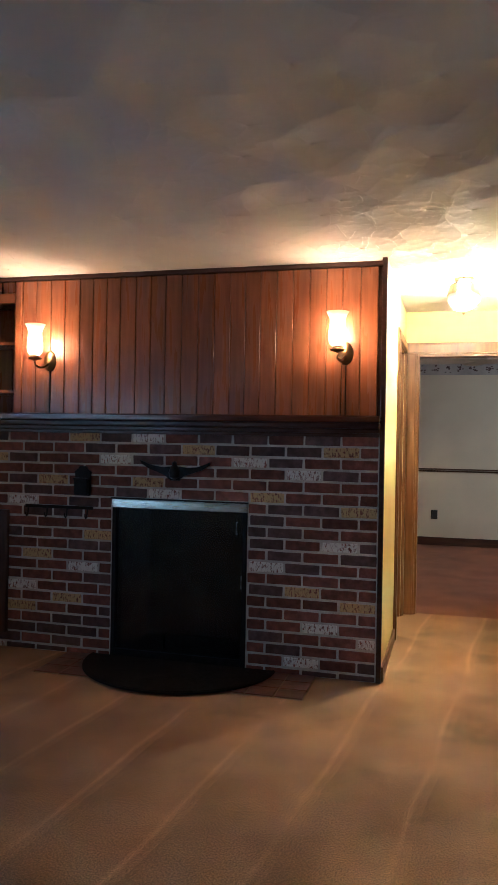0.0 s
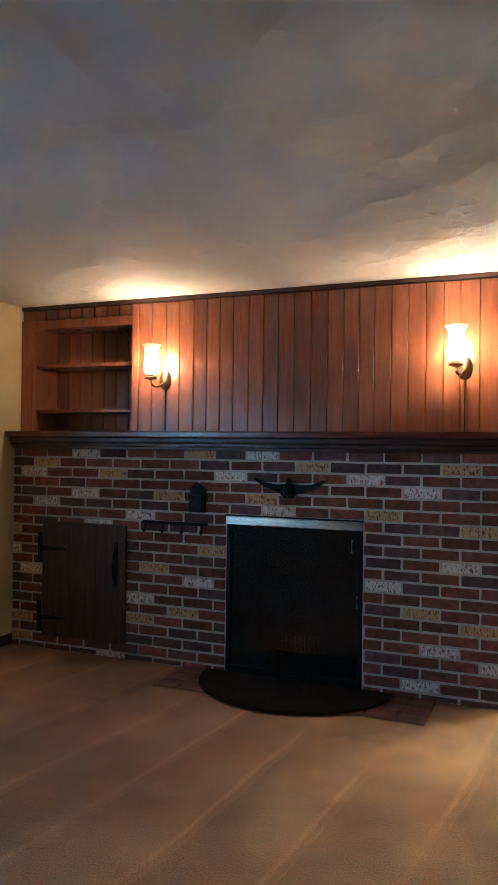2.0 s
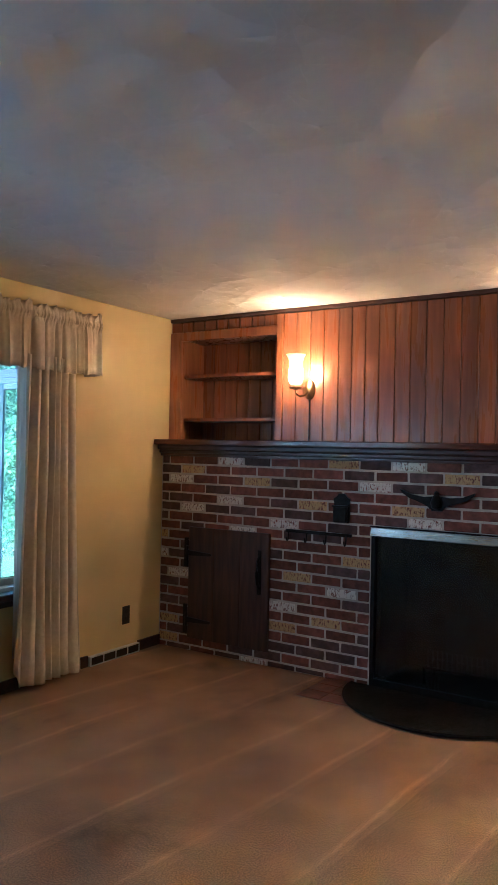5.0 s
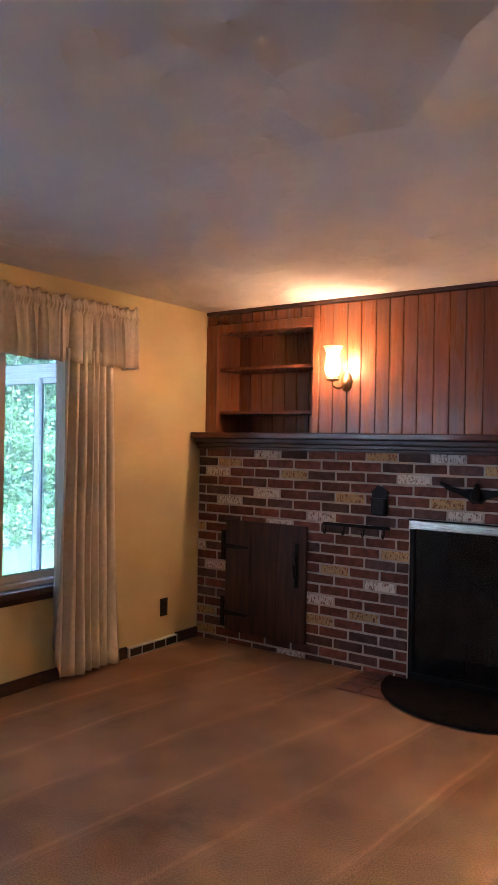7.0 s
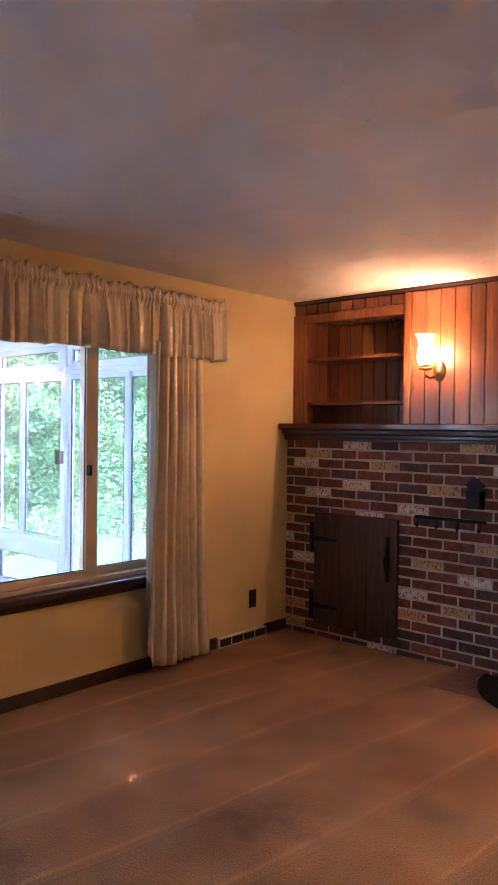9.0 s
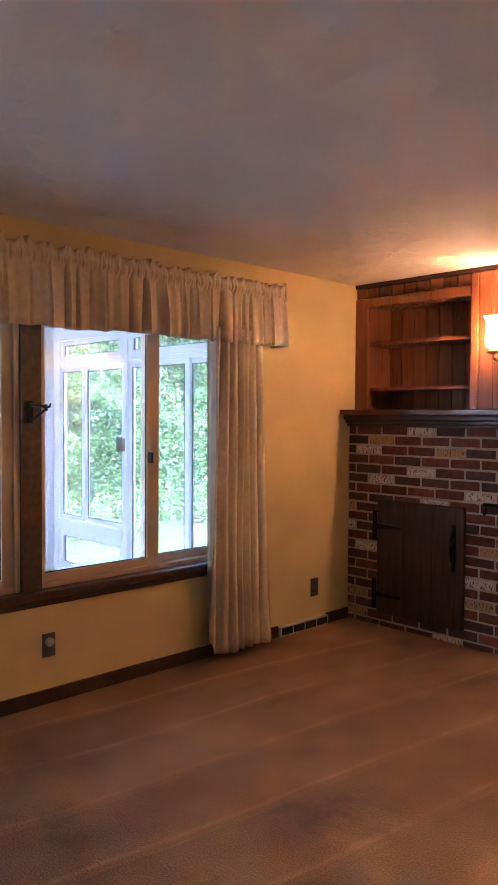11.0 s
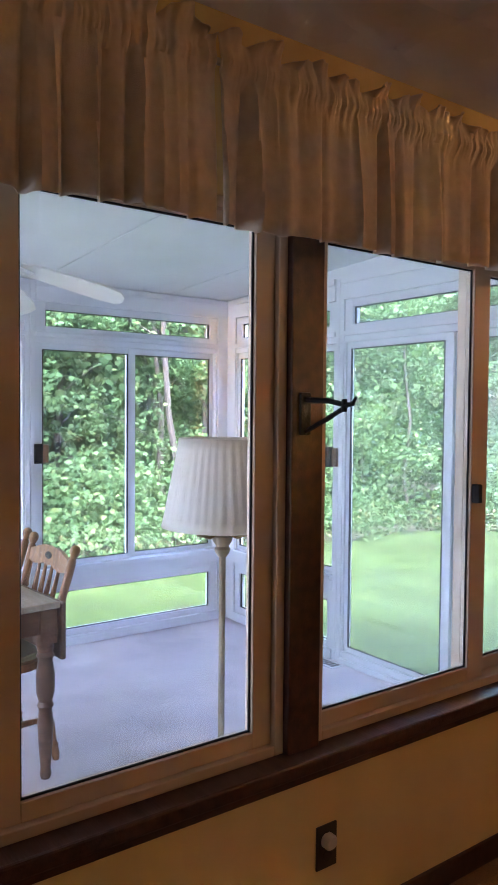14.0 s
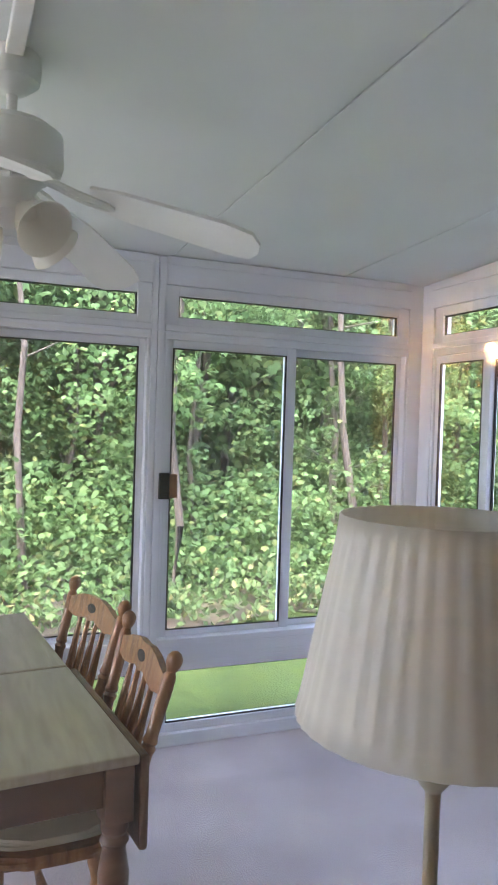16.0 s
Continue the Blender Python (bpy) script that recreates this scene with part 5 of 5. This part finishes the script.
for k in range(4):
    a = radians(90 * k + 30)
    m = Matrix.Translation((CX + 0.05 * math.cos(a), CY + 0.05 * math.sin(a), 1.985)) @ Matrix.Rotation(a, 4, "Z") @ Matrix.Rotation(radians(125), 4, "Y")
    sh = part("light_shade", lathe(bmesh.new(), [(0.018, 0), (0.026, 0.02), (0.045, 0.05), (0.056, 0.08), (0.068, 0.105), (0.064, 0.103), (0.05, 0.08), (0.02, 0.03)], (0, 0, 0), 20, m), SHADECLOTH, cf, "white tulip glass", True)
part("light_hub", lathe(bmesh.new(), [(0.05, 2.0), (0.055, 1.98), (0.035, 1.955), (0.006, 1.945)], (CX, CY, 0), 20), FANWHITE, cf, "", True)
rw = bmesh.new()
box(rw, 0, 1.30, CY - 0.02, CY + 0.02, -0.026, 0.0, 0.004)
rw.transform(Matrix.Translation((CX + 0.03, 0, cz)) @ Matrix.Rotation(-math.atan(SLOPE), 4, "Y"))
tagged(part("wire_raceway", rw, FANWHITE), "white surface raceway along the sunroom ceiling to the fan", "raceway")

# ---- outdoors ----
GZ = -0.35
bm = bmesh.new()
bmesh.ops.create_grid(bm, x_segments=60, y_segments=60, size=300)
structure("ground", to_world(Matrix.Translation((0, 0, GZ)), bm), GRASS, "mown green lawn")
structure("foundation", boxes((SX - 0.05, XE, SS - 0.05, SN + 0.05, GZ, -0.12)), OUTER, "pale foundation under house and sunroom")


def edge_of_woods(s):
    """The line where lawn meets woods, from south-west round to the north-east."""
    if s < 0.55:
        return Vector((-9.7 + 0.35 * math.sin(s * 9), -7 + s / 0.55 * 17, 0)), Vector((-1, 0.12, 0)).normalized()
    k = (s - 0.55) / 0.45
    a = k * 1.25
    return Vector((-9.9 + 17 * k * math.cos(a * 0.55), 10 + 5.5 * math.sin(a), 0)), Vector((-0.62 + 0.62 * k, 0.8, 0)).normalized()


rng = np.random.default_rng(4)
LOBED = np.array([(0, 0), (0.42, 0.10), (0.52, 0.52), (0.24, 0.54), (0.0, 1.0), (-0.24, 0.54), (-0.52, 0.52), (-0.42, 0.10)])
SIMPLE = np.array([(0, 0), (0.30, 0.42), (0, 1.0), (-0.30, 0.42)])


def leaves(name, centres, sizes, shape, material, parent, label="", droop=0.85):
    """Many single leaves in one mesh, each turned its own way."""
    n, k = len(centres), len(shape)
    yaw, roll = rng.uniform(0, 2 * np.pi, n), rng.normal(0, 0.5, n)
    tip = rng.normal(-droop, 0.45, n)
    ax = np.stack([np.cos(yaw) * np.cos(tip), np.sin(yaw) * np.cos(tip), np.sin(tip)], 1)
    side = np.stack([-np.sin(yaw), np.cos(yaw), np.zeros(n)], 1)
    up = np.cross(ax, side)
    side = side * np.cos(roll)[:, None] + up * np.sin(roll)[:, None]
    co = centres[:, None] + sizes[:, None, None] * (shape[None, :, :1] * side[:, None] + shape[None, :, 1:] * ax[:, None])
    co[:, :, 2] -= 0.12 * sizes[:, None] * np.abs(shape[None, :, 0])
    me = bpy.data.meshes.new(name)
    me.from_pydata(co.reshape(-1, 3).tolist(), [], np.arange(n * k).reshape(n, k).tolist())
    me.materials.append(material)
    ob = new(name, me)
    if parent:
        ob.parent = parent
        ob.matrix_parent_inverse = Matrix.Translation(-ORIGIN[parent])
    if label:
        ob["label"] = label
    return ob


def tree(x, y, h, r, spread, count, leaf, shape, material, low):
    """A leaning tapered trunk, limbs, and a loose crown hung on the limbs."""
    t = thing("tree", (x, y, GZ), "slender woodland tree with grey bark and green leaves", "tree", "trees behind the lawn")
    lean = Vector((rng.normal(0, 0.04), rng.normal(0, 0.04), 1))
    spine = [Vector((x, y, GZ - 0.1)) + lean * (h * k / 8) + Vector((rng.normal(0, 0.05), rng.normal(0, 0.05), 0)) * (k > 0) for k in range(9)]
    bm = tube(bmesh.new(), spine, [r * (1.25 if k == 0 else 1 - 0.85 * k / 8) for k in range(9)], 9)
    part("trunk", bm, BARK, t, "", True)
    hubs = []
    for k in range(13):
        f = low + (1 - low) * (k + rng.uniform(0, 1)) / 13
        s = spine[min(7, int(f * 8))].lerp(spine[min(8, int(f * 8) + 1)], f * 8 % 1)
        a, ln = rng.uniform(0, 6.28), spread * (0.55 + 0.6 * rng.uniform()) * (1.15 - 0.6 * f)
        d = Vector((math.cos(a), math.sin(a), rng.uniform(0.0, 0.5)))
        pts = [s, s + d * ln * 0.5 + Vector((0, 0, 0.06 * ln)), s + d * ln]
        part("limb", tube(bmesh.new(), pts, [r * 0.30 * (1.1 - f), r * 0.2 * (1.1 - f), 0.006], 6), BARK, t)
        hubs += [np.array(pts[1]), np.array(pts[2]), np.array(pts[1].lerp(pts[2], 0.5))]
    hubs = np.array(hubs)
    pick = rng.integers(0, len(hubs), count)
    sub = hubs[:, None] + rng.normal(0, 0.32 * spread / 1.6, (len(hubs), 9, 3)) * (1, 1, 0.6)
    mid = sub[pick, rng.integers(0, 9, count)]
    c = mid + rng.normal(0, 0.13 * spread / 1.6, (count, 3)) * (1, 1, 0.45)
    leaves("crown", c, leaf * rng.uniform(0.6, 1.2, count), shape, material, t)


# nearest row: young maples and slim trunks at the edge
for i in range(24):
    p, n = edge_of_woods((i + 0.5 + rng.uniform(-0.35, 0.35)) / 24)
    q = p + n * rng.uniform(1.4, 3.4)
    tree(q.x, q.y, rng.uniform(4.8, 7.5), rng.uniform(0.035, 0.07), rng.uniform(1.3, 1.9), 7000, 0.070, LOBED, LEAF, 0.08)
for i in range(12):
    p, n = edge_of_woods(0.48 + 0.30 * (i + rng.uniform(0, 0.9)) / 12)
    q = p + n * rng.uniform(1.0, 3.0)
    tree(q.x, q.y, rng.uniform(4.5, 7), rng.uniform(0.035, 0.06), rng.uniform(1.4, 1.9), 6000, 0.072, LOBED, LEAF, 0.06)
# deeper rows: taller trees, darker and denser
for i in range(26):
    p, n = edge_of_woods((i + 0.5 + rng.uniform(-0.4, 0.4)) / 26)
    q = p + n * rng.uniform(3.2, 6.5)
    tree(q.x, q.y, rng.uniform(8, 12), rng.uniform(0.08, 0.19), rng.uniform(2.2, 3.0), 4200, 0.15, LOBED if i % 2 else SIMPLE, LEAF_DARK if i % 3 == 0 else LEAF, 0.08)

# slim bare stems standing in front of the leaves
for i in range(16):
    p, n = edge_of_woods((i + 0.5 + rng.uniform(-0.45, 0.45)) / 16)
    q = p + n * rng.uniform(0.5, 1.6)
    tree(q.x, q.y, rng.uniform(6, 9), rng.uniform(0.025, 0.06), rng.uniform(1.0, 1.5), 900, 0.08, LOBED, LEAF, 0.35)

# undergrowth: shrubs, saplings and ferns along the edge
cs = []
for i in range(560):
    p, n = edge_of_woods(rng.uniform(0, 1) if i < 380 else rng.uniform(0.46, 0.82))
    h = rng.uniform(0.35, 1.5)
    q = np.array(p + n * (0.15 + h * 0.9 + rng.uniform(0, 1.6)))
    k = int(150 * h) + 50
    c = q + rng.normal(0, 1, (k, 3)) * (0.33, 0.33, 0.0)
    c[:, 2] = GZ + h * rng.beta(1.6, 1.3, k)
    cs.append(c)
c = np.concatenate(cs)
tagged(leaves("undergrowth", c, rng.uniform(0.045, 0.095, len(c)), LOBED, LEAF, None), "dense green shrubs and saplings at the edge of the woods", "shrubs", kind="stuff")
cs = []
for i in range(700):
    p, n = edge_of_woods(rng.uniform(0, 1))
    q = np.array(p + n * rng.uniform(-0.25, 0.9))
    h = rng.uniform(0.15, 0.55)
    k = 26
    c = q + rng.normal(0, 1, (k, 3)) * (0.12, 0.12, 0.0)
    c[:, 2] = GZ + h * rng.uniform(0.0, 1, k)
    cs.append(c)
c = np.concatenate(cs)
tagged(leaves("weeds", c, rng.uniform(0.05, 0.10, len(c)), SIMPLE, FERN, None, droop=-0.6), "ferns, weeds and dry stalks along the lawn's edge", "weeds", kind="stuff")
# far foliage that closes the woods
cs = []
for i in range(1500):
    p, n = edge_of_woods(rng.uniform(0, 1))
    q = np.array(p + n * rng.uniform(7.0, 11.0))
    c = q + rng.normal(0, 1, (30, 3)) * (0.7, 0.7, 0.0)
    c[:, 2] = GZ + rng.uniform(0, 9) + rng.normal(0, 0.4, 30)
    cs.append(c)
c = np.concatenate(cs)
tagged(leaves("far_woods", c, rng.uniform(0.22, 0.42, len(c)), SIMPLE, LEAF_DARK, None), "deep green woods behind the trees", "woods", kind="stuff")
# sheet closing the woods, with their deep shade put into its dark green
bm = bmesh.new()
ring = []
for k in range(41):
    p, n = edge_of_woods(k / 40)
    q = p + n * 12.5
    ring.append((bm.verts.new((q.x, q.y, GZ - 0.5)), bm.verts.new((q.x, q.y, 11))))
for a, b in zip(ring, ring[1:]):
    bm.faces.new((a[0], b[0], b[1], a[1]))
WOODS = mat("shaded_woods_sheet", (0.05, 0.10, 0.025), (0.012, 0.028, 0.010), 1.6, 0.95, big=0.4, spec=0.05)
structure("backdrop", bm, WOODS, "backdrop sheet painted as the shadowed depth of the woods")
bm = bmesh.new()
strip = []
for k in range(61):
    p, n = edge_of_woods(k / 60)
    a, b = p + n * (0.1 + 0.2 * math.sin(k * 2.1)), p + n * 13
    strip.append((bm.verts.new((a.x, a.y, GZ + 0.012)), bm.verts.new((b.x, b.y, GZ + 0.03))))
for a, b in zip(strip, strip[1:]):
    bm.faces.new((a[0], b[0], b[1], a[1]))
structure("ground_litter", bm, SOIL, "dark leaf litter under the trees")

# ---- pieces of walls and hearth ----
CACHE = {}


def piece_mesh(kind, w, d, h, bevel, material, wobble=0.0, variants=3):
    """A bevelled block with its front middle at the origin, shared by alike pieces."""
    key = (kind, round(w, 3), random.randrange(variants), material.name)
    if key not in CACHE:
        bm = bmesh.new()
        box(bm, -w / 2, w / 2, 0, d, -h / 2, h / 2)
        bmesh.ops.bevel(bm, geom=list(bm.edges), offset=bevel, segments=1, affect="EDGES")
        for v in bm.verts:
            v.co += Vector((random.uniform(-1, 1), random.uniform(-0.5, 0.5), random.uniform(-1, 1))) * wobble
        me = bpy.data.meshes.new(kind)
        bm.to_mesh(me)
        bm.free()
        me.materials.append(material)
        CACHE[key] = me
    return CACHE[key]


# panelling planks
edges = [NX1 + 0.046]
while edges[-1] < XR - 0.06:
    edges.append(min(XR, edges[-1] + random.choice((0.094, 0.1, 0.1, 0.106))))
for a, b in zip(edges, edges[1:]):
    ob = new("plank", piece_mesh("plank", b - a - 0.0022, 0.02, CEIL - 0.03 - 1.509, 0.0028, PANEL))
    ob.parent, ob.location = pwall, ((a + b) / 2, YP, (CEIL - 0.03 + 1.509) / 2)
for k in range(9):
    a = XW + 0.003 + k * 0.102
    w = min(0.098, NX1 - 0.008 - a)
    ob = new("plank", piece_mesh("short_plank", w, 0.02, CEIL - 0.03 - NZ1 - 0.056, 0.004, PANEL))
    ob.parent, ob.location = pwall, (a + w / 2, YP, (CEIL - 0.03 + NZ1 + 0.056) / 2)

# hearth tiles
for i in range(10):
    for j in range(3):
        ob = new("tile", piece_mesh("tile", 0.152, 0.131, 0.010, 0.0025, TILE))
        ob.parent, ob.location = hearth, (-2.305 + 0.1582 * (i + 0.5), 3.778 + j * 0.137, 0.004)

# bricks: rows counted from under the mantel; W white, Y tan, K black, by row and distance from the window wall
SPECIAL = {0: "W1.87 Y1.46 W0.61", 1: "Y2.21 Y3.05 Y0.30", 2: "W1.67 W2.51 W0.19 Y0.85", 3: "W2.85", 4: "Y1.87 Y1.24 W0.61", 5: "W1.99 Y2.63 W0.30",
           6: "Y3.17 W1.04", 7: "W0.73", 8: "Y0.06", 9: "W3.08 Y1.57", 10: "W0.06", 11: "W2.63 Y1.14", 12: "W1.45 W0.20", 13: "Y2.85", 14: "Y3.18 W1.05",
           15: "Y1.38", 16: "W2.99 Y1.02", 17: "W3.22 K2.66 Y0.11", 19: "W2.87 Y0.15", 20: "W0.84"}
LETTER = {"W": BRICK_WHITE, "Y": BRICK_TAN, "K": BRICK_DARK}
PITCH, LONG, TOP = 0.068, 0.2157, 1.392
for row in range(21):
    z1 = TOP - row * PITCH
    z0 = max(0.0, z1 - PITCH + 0.012)
    if z1 - z0 < 0.02:
        continue
    marks = [(t[0], XW + float(t[1:])) for t in SPECIAL.get(row, "").split()]
    x = XR if row % 2 == 0 else XR + LONG / 2
    while x > XW + 0.03:
        a, b = max(x - LONG, XW), min(x, XR)
        x -= LONG
        spans = [(a, b)]
        if row >= 6:
            spans = [(p, q) for p, q in ((a, min(b, FX0)), (max(a, FX1), b)) if q - p > 0.025]
        for a, b in spans:
            door_hidden = b < -2.76 and a > -3.40 and z1 < 0.87 and z0 > 0.12
            if door_hidden or b - a < 0.025:
                continue
            kind = next((LETTER[k] for k, mx in marks if a - 0.012 <= mx < b + 0.012), None)
            if kind:
                marks = [(k, mx) for k, mx in marks if not a - 0.012 <= mx < b + 0.012]
            else:
                kind = BRICK_DARK if random.random() < 0.36 else BRICK
            ob = new("brick", piece_mesh("brick%.3f" % (z1 - z0), b - a - 0.012, 0.05, z1 - z0, 0.004, kind, 0.0016))
            ob.name = "brick"
            ob.parent, ob.location = wall, ((a + b) / 2, YB + random.uniform(-0.003, 0.001), (z0 + z1) / 2)
